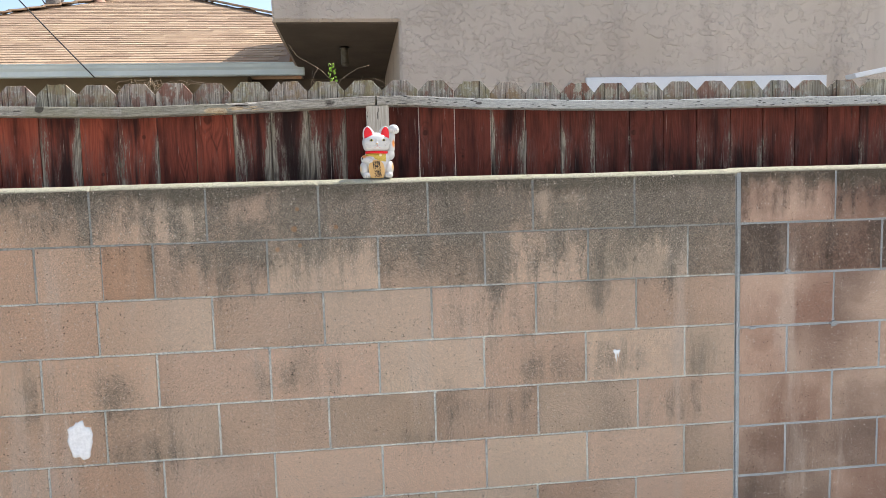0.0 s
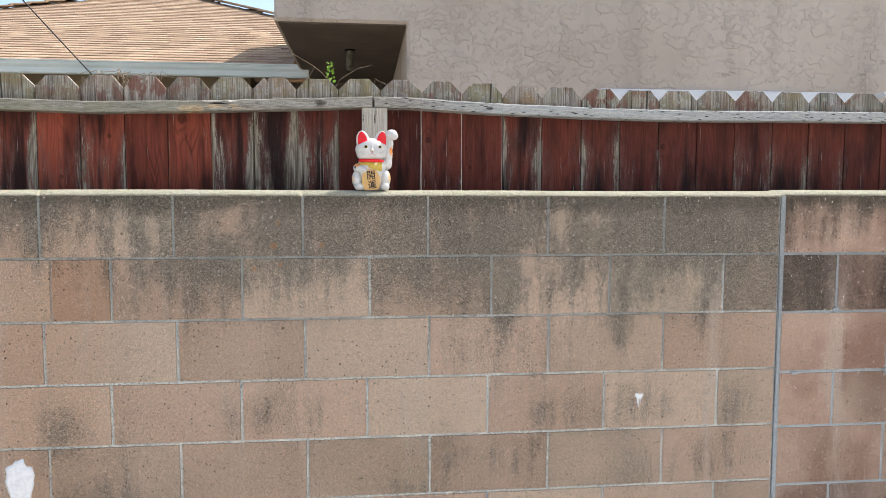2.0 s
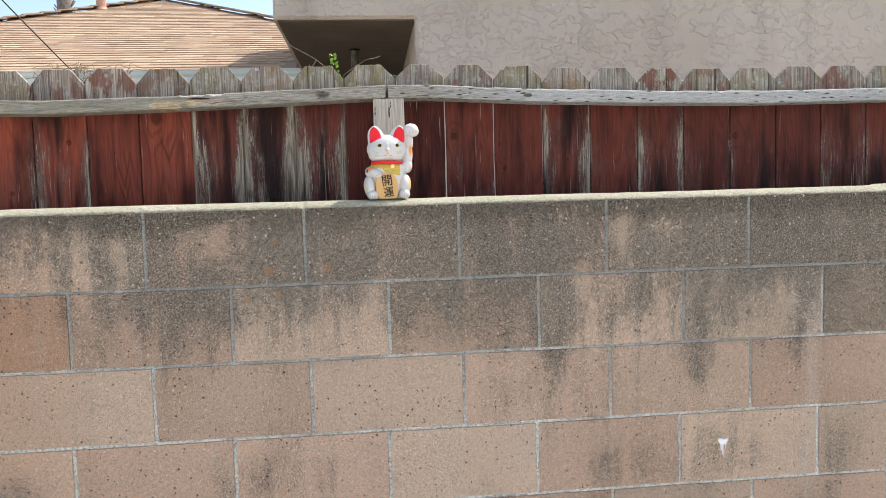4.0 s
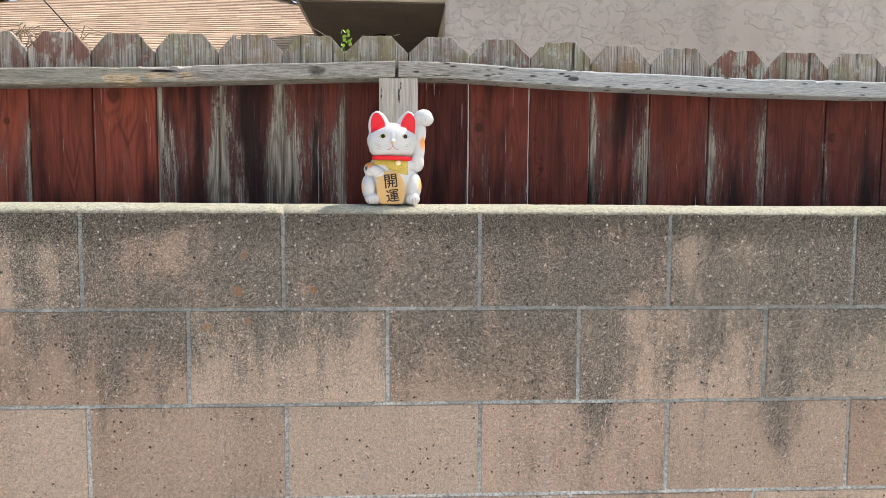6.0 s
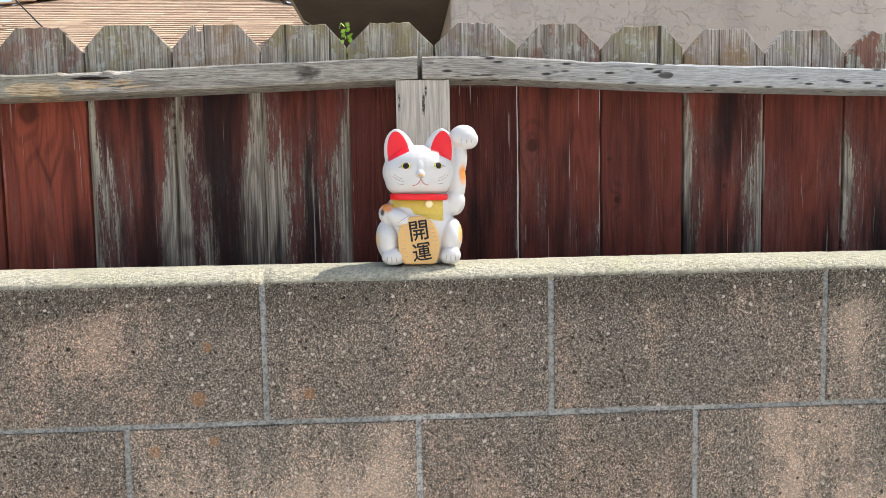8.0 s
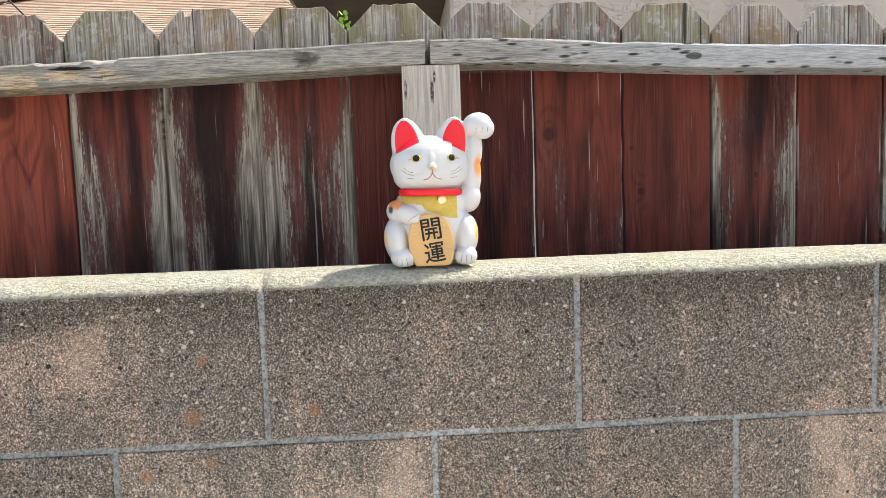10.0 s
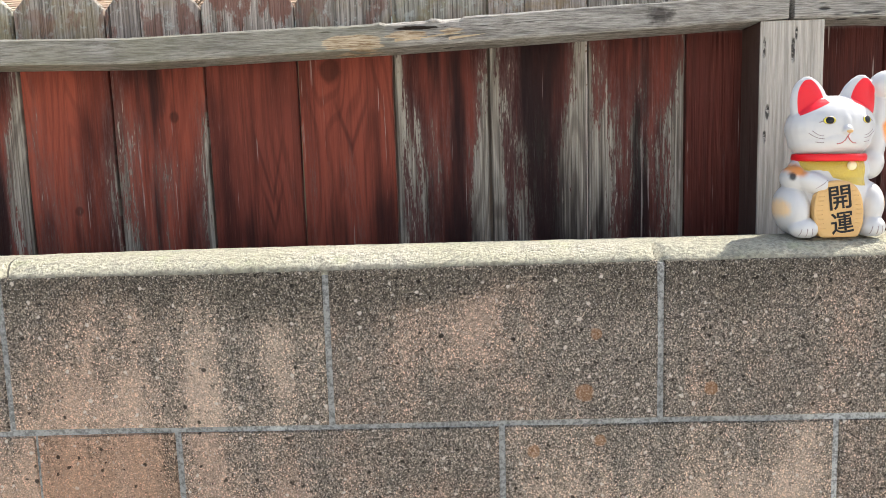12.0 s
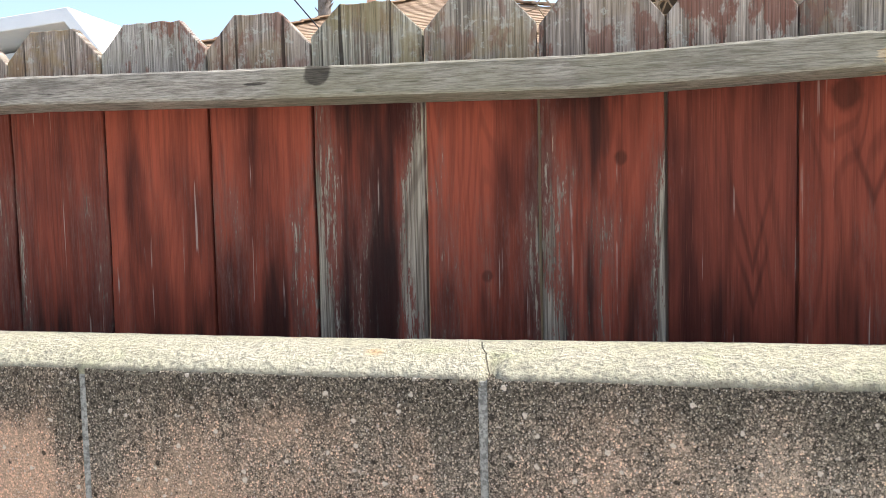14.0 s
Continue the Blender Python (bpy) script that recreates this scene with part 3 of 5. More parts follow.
LEAF = plain_material("young_green_leaf", (0.22, 0.42, 0.03), (0.30, 0.52, 0.05), 60.0, 0.5, 0.2, Transmission_Weight=0.0)
SPLASH = plain_material("white_paint_splash", (0.72, 0.74, 0.77), (0.80, 0.82, 0.84), 60.0, 0.6, 0.5, 0.003)


# ---- small builders ----
def part(name, bm, material, parent=None, label=""):
    """Links a bmesh as one mesh object."""
    me = bpy.data.meshes.new(name)
    bm.to_mesh(me)
    bm.free()
    for m in (material if isinstance(material, (list, tuple)) else [material]):
        me.materials.append(m)
    ob = new(name, me)
    if parent is not None:
        ob.parent = parent
    return tagged(ob, label) if label else ob


def empty(name, at=(0, 0, 0)):
    ob = new(name)
    ob.location = at
    ob.empty_display_size = 0.05
    return ob


def add_box(bm, lo, hi):
    vs = [bm.verts.new((x, y, z)) for x in (lo[0], hi[0]) for y in (lo[1], hi[1]) for z in (lo[2], hi[2])]
    for f in ((0, 1, 3, 2), (4, 6, 7, 5), (0, 4, 5, 1), (2, 3, 7, 6), (0, 2, 6, 4), (1, 5, 7, 3)):
        bm.faces.new([vs[i] for i in f])
    return vs


def box(lo, hi, bevel=0.0, segments=2):
    bm = bmesh.new()
    add_box(bm, lo, hi)
    if bevel:
        bmesh.ops.bevel(bm, geom=bm.edges[:], offset=bevel, segments=segments, profile=0.6, affect="EDGES")
    bmesh.ops.recalc_face_normals(bm, faces=bm.faces[:])
    return bm


def add_tube(bm, points, radius, sides=6, taper=1.0):
    """A round rod along points; taper: the radius at the end over that at the start."""
    pts = [Vector(p) for p in points]
    rings = []
    for i, p in enumerate(pts):
        d = (pts[min(i + 1, len(pts) - 1)] - pts[max(i - 1, 0)]).normalized()
        a = d.orthogonal().normalized() if not rings else (last - last.dot(d) * d).normalized()
        last = a
        b = d.cross(a)
        r = radius * (1 + (taper - 1) * i / max(1, len(pts) - 1))
        rings.append([bm.verts.new(p + r * (math.cos(2 * math.pi * k / sides) * a + math.sin(2 * math.pi * k / sides) * b)) for k in range(sides)])
    faces = []
    for u, v in zip(rings, rings[1:]):
        for k in range(sides):
            faces.append(bm.faces.new((u[k], u[(k + 1) % sides], v[(k + 1) % sides], v[k])))
    faces.append(bm.faces.new(rings[0][::-1]))
    faces.append(bm.faces.new(rings[-1]))
    for f in faces:
        f.smooth = True
    return faces


def prism(outline, y0, y1, bevel=0.0):
    """An outline of (x, z) points pulled from y0 (front) to y1."""
    bm = bmesh.new()
    a = [bm.verts.new((x, y0, z)) for x, z in outline]
    b = [bm.verts.new((x, y1, z)) for x, z in outline]
    bm.faces.new(a)
    bm.faces.new(b[::-1])
    for i in range(len(a)):
        j = (i + 1) % len(a)
        bm.faces.new((a[i], b[i], b[j], a[j]))
    bmesh.ops.recalc_face_normals(bm, faces=bm.faces[:])
    if bevel:
        bmesh.ops.bevel(bm, geom=[e for e in bm.edges if abs(e.verts[0].co.y - e.verts[1].co.y) < 1e-6], offset=bevel, segments=1, affect="EDGES")
    return bm


# ---- ground ----
bm = bmesh.new()
bmesh.ops.create_grid(bm, x_segments=40, y_segments=40, size=700)
tagged(part("ground", bm, GROUND), "pale worn concrete ground", "ground", kind="structure")


tagged(part("yard", box((-60, 2.96, -0.05), (60, 60, 0.03)), EARTH), "pale dry earth of the yard behind the fence", "ground", kind="structure")
# unseen pale wall, added to throw fill light onto the block wall
tagged(part("wall_behind", box((-14, -4.3, 0), (14, -4.0, 5.5)), TRIM), "unseen plain pale wall added behind the camera for fill light", "wall", kind="structure")

# ---- block wall: core of mortar, cement wash on top (the blocks follow at the end) ----
FACE, BACK, TOP, LEFT, RIGHT, SEAM = 2.640, 2.785, 1.598, -3.6, 3.6, 1.410
wall = tagged(empty("wall_garden", (0, FACE, 0)), "pink-tan concrete block wall with soot-stained top courses", "wall", kind="structure")
wall_at = Matrix.Translation((0, -FACE, 0))
core = part("mortar_core", box((LEFT, FACE + 0.0032, 0), (SEAM - 0.006, BACK - 0.01, TOP - 0.004)), MORTAR, wall)
core.data.transform(wall_at)
core = part("mortar_core", box((SEAM - 0.004, FACE + 0.0017, 0), (RIGHT, BACK - 0.01, TOP + 0.001)), MORTAR_PALE, wall, "pale blue-grey mortar")
core.data.transform(wall_at)


def cap_mesh():
    bm = bmesh.new()
    n = 1180
    profile = ((0.006, -0.016), (0.0015, -0.004), (0.003, 0.002), (0.010, 0.0075), (0.022, 0.0125), (0.040, 0.0152), (0.060, 0.0165), (0.080, 0.0168), (0.096, 0.016), (0.112, 0.008), (0.145, -0.006), (0.145, -0.020))
    rows = []
    for i in range(n + 1):
        x = LEFT + (RIGHT - LEFT) * i / n
        low = noise.noise((x * 2.1, 3.3, 0)) * 0.0022
        up = 0.004 if x > SEAM else 0.0
        row = []
        for k, (y, z) in enumerate(profile):
            r1 = noise.noise((x * 30, k * 0.5, 1.0)) * 0.0018
            r2 = noise.noise((x * 150, k * 2.9, 5.0)) * 0.0016
            if k in (0, 11):
                r1 = r2 = 0
            yy = y + (r1 + r2) * (1.3 if k in (1, 2, 3) else 0.3)
            zz = z + low + up + (r1 - r2) * (0.9 if 1 <= k <= 5 else 0.35 if k <= 10 else 0)
            for j in (-1.007, -0.214):
                d = abs(x - j)
                if d < 0.009 and 1 <= k <= 4:
                    dent = (1 - d / 0.009)
                    yy += 0.010 * dent
                    zz -= 0.011 * dent
            row.append(bm.verts.new((x, yy, TOP + zz)))
        rows.append(row)
    for a, b in zip(rows, rows[1:]):
        for k in range(len(profile) - 1):
            bm.faces.new((a[k], b[k], b[k + 1], a[k + 1])).smooth = True
    bmesh.ops.recalc_face_normals(bm, faces=bm.faces[:])
    return bm


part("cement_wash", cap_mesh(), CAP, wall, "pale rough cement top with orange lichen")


# ---- wooden fence ----
fence = tagged(empty("wooden_fence", (0, 2.94, 0)), "weathered redwood picket fence, red stain worn to grey", "fence")
fence_at = Matrix.Translation((0, -2.94, 0))
GAPS = [-3.47, -3.32, -3.175, -3.03, -2.88, -2.735, -2.59, -2.445, -2.30, -2.16, -2.015, -1.868, -1.722, -1.573, -1.415, -1.269, -1.122, -0.980, -0.833, -0.691, -0.545, -0.400, -0.251, -0.105, 0.044,
        0.188, 0.335, 0.484, 0.630, 0.778, 0.924, 1.073, 1.222, 1.370, 1.520, 1.667, 1.815, 1.964, 2.114, 2.265, 2.415, 2.565, 2.715, 2.865, 3.015, 3.165, 3.315, 3.465]
# how worn, how mossy over the rail, how red; from the board that ends at -1.569 on
LOOKS = {12: (0.25, 0.9, 0.48), 13: (0.10, 0.2, 0.85), 14: (0.24, 0.5, 0.72), 15: (0.52, 0.9, 0.5), 16: (0.26, 0.6, 0.75), 17: (0.42, 0.3, 0.66), 18: (0.08, 0.1, 0.42), 19: (0.10, 0.5, 0.56), 20: (0.52, 0.9, 0.32),
         21: (0.68, 1.0, 0.15), 22: (0.56, 1.0, 0.3), 23: (0.0, 1.0, 0.12), 24: (0.16, 0.8, 0.14), 25: (0.26, 0.3, 0.26), 26: (0.10, 0.8, 0.20), 27: (0.54, 1.0, 0.34), 28: (0.22, 0.6, 0.24), 29: (0.42, 0.0, 0.18)}


def picket_top(x):
    return 2.004 + 0.006 * math.exp(-((x + 0.05) / 0.2) ** 2) - 0.016 * min(1.0, max(0.0, (x - 0.15) / 0.8))


def picket(i, x0, x1):
    r = random.Random(i * 7 + 3)
    g = 0.0009 + r.random() ** 2 * 0.0013
    x0, x1, z = x0 + g, x1 - g, picket_top((x0 + x1) / 2) + r.uniform(-0.003, 0.003)
    ear, drop = 0.037 + r.uniform(-0.003, 0.004), 0.040 + r.uniform(-0.004, 0.004)
    lean = r.uniform(-0.0015, 0.0015)
    tops = []
    n = 7
    for k in range(n + 1):                                   # worn, slightly ragged top edge
        x = x0 + ear + (x1 - x0 - 2 * ear) * k / n
        tops.append((x, z + (r.uniform(-0.0022, 0.0008) if 0 < k < n else 0)))
    if i == 19 + 2:
        tops[1:2] = [(tops[1][0] - 0.006, z - 0.004), (tops[1][0] - 0.004, z - 0.011), (tops[1][0] + 0.004, z - 0.012), (tops[1][0] + 0.007, z + 0.001)]
    if i == 26:
        tops[0:1] = [(tops[0][0] - 0.012, z - 0.012), (tops[0][0] - 0.006, z - 0.010), (tops[0][0] - 0.003, z - 0.013), (tops[0][0] + 0.003, z - 0.001)]
    if i == 29:
        tops[2:4] = [(tops[2][0], z - 0.004), (tops[3][0], z - 0.004)]
    side = [(x1 - ear * 0.5, z - drop * 0.5 + r.uniform(-0.001, 0.001)), (x1, z - drop)]
    wave = [1.62 + 0.05 * k for k in range(1, 6)]
    outline = [(x0 + lean, 0.05), (x0 + lean, 1.55)] + [(x0 + r.uniform(-0.0003, 0.0012), q) for q in wave] + [(x0, z - drop), (x0 + ear * 0.5, z - drop * 0.5 + r.uniform(-0.001, 0.001))] + tops + side + [(x1 - r.uniform(-0.0003, 0.0012), q) for q in wave[::-1]] + [(x1 + lean, 1.55), (x1 + lean, 0.05)]
    depth = r.uniform(-0.0015, 0.0015)
    bm = prism(outline, 2.908 + depth, 2.924 + depth, 0.0012)
    ob = part("picket", bm, PICKET, fence)
    ob.data.transform(fence_at)
    look3 = LOOKS.get(i, (r.uniform(0.08, 0.46), r.random(), r.uniform(0.10, 0.30) if x0 > 0 else r.uniform(0.35, 0.8)))
    ob.color = (*look3, 1)


for i, (a, b) in enumerate(zip(GAPS, GAPS[1:])):
    picket(i, a, b)


def rail_mesh(keys, seed, chips):
    """A flat-lying two-by-four whose height follows keys of (x, z of the top)."""
    bm = bmesh.new()
    n = int((keys[-1][0] - keys[0][0]) / 0.008)
    rows = []
    for i in range(n + 1):
        x = keys[0][0] + (keys[-1][0] - keys[0][0]) * i / n
        z = float(np.interp(x, [k[0] for k in keys], [k[1] for k in keys]))
        w = noise.noise((x * 9, seed, 0)) * 0.0012 + noise.noise((x * 60, seed, 4)) * 0.0007
        chip = 0.0
        for cx, cw, cd in chips:
            if abs(x - cx) < cw:
                chip = max(chip, cd * (0.6 + 0.4 * noise.noise((x * 90, seed, 9))) * min(1.0, (cw - abs(x - cx)) / 0.006))
        front = 2.832 + noise.noise((x * 14, seed, 7)) * 0.0012
        section = ((front + 0.002, -0.037), (front, -0.034), (front + noise.noise((x * 40, seed, 2)) * 0.001, -0.019), (front + chip * 0.5, -0.004 - chip), (front + 0.003 + chip, -0.001 - chip * 0.8 + w), (front + 0.02, w), (2.9055, 0.0), (2.9055, -0.037))
        rows.append([bm.verts.new((x, y, z + dz)) for y, dz in section])
    m = len(rows[0])
    for a, b in zip(rows, rows[1:]):
        for k in range(m):
            bm.faces.new((a[k], b[k], b[(k + 1) % m], a[(k + 1) % m]))
    bm.faces.new(rows[0])
    bm.faces.new(rows[-1][::-1])
    bmesh.ops.recalc_face_normals(bm, faces=bm.faces[:])
    return bm


rail = part("rail", rail_mesh([(-3.5, 1.93), (-1.65, 1.927), (-1.33, 1.918), (-0.92, 1.909), (-0.55, 1.918), (-0.16, 1.932), (0.013, 1.939)], 1.0, [(-0.52, 0.035, 0.006), (-0.455, 0.02, 0.007), (-0.60, 0.04, 0.003)]), RAIL, fence, "grey weathered timber rail with a splintered patch")
rail.data.transform(fence_at)
rail = part("rail", rail_mesh([(0.021, 1.938), (0.14, 1.938), (0.27, 1.931), (0.45, 1.922), (0.62, 1.918), (0.79, 1.912), (1.15, 1.907), (1.5, 1.910), (2.2, 1.912), (3.5, 1.914)], 5.0, [(0.30, 0.03, 0.003), (0.52, 0.05, 0.002), (0.86, 0.03, 0.003), (1.01, 0.008, 0.006)]), RAIL, fence, "blue-grey timber rail with insect slots")
rail.data.transform(fence_at)
r = random.Random(4)
for k in range(9):
    x, z, l = -0.545 + 0.013 * k + r.uniform(-0.01, 0.01), 1.9075 - r.random() * 0.018, r.uniform(0.03, 0.07)
    bm = bmesh.new()
    lift = r.uniform(-0.003, 0.006)
    a = [bm.verts.new(v) for v in ((x, 2.8305, z - 0.002), (x, 2.8305, z + 0.002), (x, 2.837, z + 0.002), (x, 2.837, z - 0.002))]
    tip = bm.verts.new((x + l * (1 if k % 3 else -1), 2.8315 - r.random() * 0.002, z + lift))
    bm.faces.new(a)
    for i in range(4):
        bm.faces.new((a[i], a[(i + 1) % 4], tip))
    bmesh.ops.recalc_face_normals(bm, faces=bm.faces[:])
    ob = part("splinter", bm, FRESH if k % 2 else RAIL, fence)
    ob.data.transform(fence_at)
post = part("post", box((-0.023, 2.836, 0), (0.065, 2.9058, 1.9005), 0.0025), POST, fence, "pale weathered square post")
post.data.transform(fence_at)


# ---- apartment building behind ----
building = tagged(empty("apartment_building", (3, 9, 0)), "beige knockdown-stucco apartment building with an overhanging upper floor", "building")
at = Matrix.Translation((-3, -9, 0))
BX, BR, BY, BZ = -0.809, 0.376, 7.0, 3.148
BH, BD = 4.75, 10.85
ob = part("wall", prism([(BX, BZ), (BX, BH), (9.0, BH), (9.0, 0), (BR, 0), (BR, BZ)], BY, BD, 0.025), STUCCO, building)
ob.data.transform(at)
# carried on past the corner, a dark sheet where only shade shows
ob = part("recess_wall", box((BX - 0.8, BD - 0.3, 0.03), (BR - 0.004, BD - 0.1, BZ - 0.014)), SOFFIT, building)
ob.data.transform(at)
ob = part("soffit", box((BX + 0.03, BY + 0.04, BZ - 0.012), (BR - 0.004, BD - 0.02, BZ - 0.001)), SOFFIT, building, "soffit coloured dark brown, its shade included")
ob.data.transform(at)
window = part("window_frame", prism([(2.20, 1.40), (2.20, 2.592), (4.73, 2.592), (4.73, 1.40)], BY - 0.05, BY - 0.002, 0.006), TRIM, building, "white painted window head")
window.data.transform(at)

beam = tagged(part("patio_beam", prism([(4.76, 2.500), (7.3, 2.96), (7.3, 3.02), (4.74, 2.545)], 6.55, 6.70, 0.006), TRIM), "white painted sloping patio-cover beam", "beam")
beam_leg = part("post", box((7.2, 6.57, 0), (7.29, 6.68, 2.93), 0.004), TRIM, beam)


def lantern():
    ob = tagged(empty("porch_lantern", (-0.16, 8.2, BZ)), "small dull brass lantern hanging under the soffit", "lamp")
    bm = bmesh.new()
    bmesh.ops.create_cone(bm, cap_ends=True, segments=16, radius1=0.06, radius2=0.05, depth=0.03, matrix=Matrix.Translation((0, 0, -0.016)))
    part("canopy", bm, DARK, ob)
    bm = bmesh.new()
    for r1, r2, z0, z1 in ((0.035, 0.045, -0.06, -0.03), (0.042, 0.042, -0.18, -0.06), (0.048, 0.042, -0.20, -0.18), (0.030, 0.048, -0.225, -0.20)):
        bmesh.ops.create_cone(bm, cap_ends=True, segments=16, radius1=r1, radius2=r2, depth=z1 - z0, matrix=Matrix.Translation((0, 0, (z0 + z1) / 2)))
    part("body", bm, BRASS, ob)


lantern()


# ---- house with the hipped roof ----
house = tagged(empty("shingled_house", (-4, 12, 0)), "single-storey house with tan shingled hip roof", "house")
at = Matrix.Translation((4, -12, 0))
EAVE_Y, EAVE_Z, APEX, SLOPE = 9.6, 3.20, Vector((-3.77, 15.2, 5.53)), 0.416
ob = part("wall", box((-9.0, 10.15, 0), (-1.5, 17, EAVE_Z - 0.05)), HOUSE, house)
ob.data.transform(at)
bm = bmesh.new()
hip = APEX.y - EAVE_Y
WEST = 0.86 * hip                      # plan width of the far hip
corners = [bm.verts.new(v) for v in ((APEX.x - WEST, EAVE_Y, EAVE_Z), (-0.9, EAVE_Y, EAVE_Z), (-0.9, APEX.y + APEX.x + 0.9, APEX.z + SLOPE * (APEX.x + 0.9)), APEX, (APEX.x - WEST, APEX.y + hip, EAVE_Z), (-0.9, APEX.y + hip, EAVE_Z), (-0.9, APEX.y - APEX.x - 0.9, APEX.z + SLOPE * (APEX.x + 0.9)))]
bm.faces.new((corners[0], corners[1], corners[2], corners[3]))
bm.faces.new((corners[0], corners[3], corners[4]))
bm.faces.new((corners[4], corners[3], corners[6], corners[5]))
bm.faces.new((corners[3], corners[2], corners[6]))
bm.faces.new((corners[0], corners[4], corners[5], corners[1]))
roof = part("roof", bm, SHINGLE, house)
roof.data.transform(at)
# gutter: an ogee channel on a fascia board
og = ((0.0, 0.0), (-0.075, 0.0), (-0.085, 0.012), (-0.085, 0.055), (-0.105, 0.080), (-0.112, 0.108), (-0.120, 0.112), (-0.120, 0.122), (-0.110, 0.122), (-0.10, 0.105), (0.0, 0.10))
bm = bmesh.new()
ends = [[bm.verts.new((x, EAVE_Y + 0.02 + y, EAVE_Z - 0.16 + z * 1.28)) for y, z in og] for x in (APEX.x - WEST - 0.05, -0.70)]
for k in range(len(og)):
    bm.faces.new((ends[0][k], ends[1][k], ends[1][(k + 1) % len(og)], ends[0][(k + 1) % len(og)]))
bm.faces.new(ends[0])
bm.faces.new(ends[1][::-1])
bmesh.ops.recalc_face_normals(bm, faces=bm.faces[:])
ob = part("gutter", bm, GUTTER, house, "pale blue-grey painted ogee gutter")
ob.data.transform(at)
bm = bmesh.new()
bmesh.ops.create_cone(bm, cap_ends=True, segments=18, radius1=0.085, radius2=0.08, depth=1.0, matrix=Matrix.Translation((-4.62, 14.1, 5.35)))
bmesh.ops.create_cone(bm, cap_ends=True, segments=18, radius1=0.15, radius2=0.09, depth=0.14, matrix=Matrix.Translation((-4.62, 14.1, 5.03)))
ob = part("vent_pipe", bm, PIPE, house, "salmon painted vent pipe")
ob.data.transform(at)


def shingles():
    """Overlapping courses of tabs on the slope that faces the fence."""
    run = math.hypot(1, SLOPE)
    up = Vector((0, 1 / run, SLOPE / run))
    out = Vector((0, -SLOPE / run, 1 / run))
    tilt = math.atan(SLOPE)
    step, wide = 0.145, 0.305
    variants = []
    for k in range(3):
        w = wide - 0.004
        lo, hi = -0.003 * k, step + 0.05
        tab = bmesh.new()
        add_box(tab, (0, lo, 0), (w, hi, 0.0115 + 0.0008 * k))
        for v in tab.verts:
            if v.co.y > 0.1:
                v.co.z -= 0.012
        bmesh.ops.recalc_face_normals(tab, faces=tab.faces[:])
        me = bpy.data.meshes.new("shingle")
        tab.to_mesh(me)
        tab.free()
        me.materials.append(SHINGLE)
        variants.append(me)
    r = random.Random(5)
    points, faces = [], []
    made = 0
    courses = int(hip * run / step)
    turn = Euler((tilt, 0, 0)).to_matrix().to_4x4()
    for c in range(courses):
        origin = Vector((0, EAVE_Y, EAVE_Z)) + up * (c * step - 0.03) + out * 0.004
        back = c * step / run
        x0, x1 = APEX.x - WEST + back * WEST / hip, min(-0.9, APEX.x + hip - back)
        x = x0 - r.random() * wide
        while x < x1 - 0.05:
            part_of = 1 if r.random() < 0.6 else r.choice((0.55, 0.75))
            if x > x0 - 0.1:
                m = Matrix.Translation((x, origin.y, origin.z)) @ turn @ Matrix.Diagonal((part_of, 1, 1, 1))
                me = variants[r.randrange(3)]
                if x + wide > x1 + 0.06:
                    x += wide * part_of
                    continue
                if c < 14 and -7.6 < x and made < 300:
                    ob = new("shingle", me)
                    ob.parent = roof
                    ob.matrix_basis = at @ m
                    made += 1
                else:
                    n0 = len(points)
                    points += [at @ m @ v.co for v in me.vertices]
                    faces += [[n0 + k for k in f.vertices] for f in me.polygons]
            x += wide * part_of
    rest = bpy.data.meshes.new("upper_shingles")
    rest.from_pydata(points, [], faces)
    rest.materials.append(SHINGLE)
    ob = new("upper_shingles", rest)
    ob.parent = roof
    tagged(ob, "tan asphalt shingles of the upper courses", kind="stuff")
    caps = bmesh.new()
    for side in (-1, 1):
        n = 26
        for k in range(n):
            t = k / n
            p = APEX + Vector(((hip if side > 0 else -WEST) * t, -hip * t, -SLOPE * hip * t))
            if p.x > -1.1:
                continue
            n0 = len(caps.verts)
            add_box(caps, (-0.13, -0.16, 0.0), (0.13, 0.16, 0.022))
            caps.verts.ensure_lookup_table()
            for v in caps.verts[n0:]:
                v.co.z += 0.02 + (0.018 if v.co.y < 0 else 0)
            mm = Matrix.Translation(p) @ Euler((0, 0, radians(45 * side))).to_matrix().to_4x4() @ Euler((math.atan(SLOPE / 1.414), 0, 0)).to_matrix().to_4x4()
            bmesh.ops.transform(caps, matrix=at @ mm, verts=caps.verts[n0:])
    bmesh.ops.recalc_face_normals(caps, faces=caps.faces[:])
    part("hip_ridge", caps, SHINGLE, roof)


shingles()

# ---- white-trimmed house further along ----
cottage = tagged(empty("white_trimmed_house", (-9.5, 12, 0)), "pale blue house with white gable trim", "house")
part("wall", prism([(-4.0, 0), (-4.0, 3.64), (2.02, 4.04), (2.35, 3.64), (2.35, 0)], -1.3, 4.0), GRASSY, cottage)
part("roof", prism([(-4.5, 3.69), (2.15, 4.11), (2.62, 3.53), (2.76, 3.59), (2.20, 4.29), (-4.5, 3.89)], -2.0, 4.2, 0.01), TRIM, cottage, "white painted roof edge")

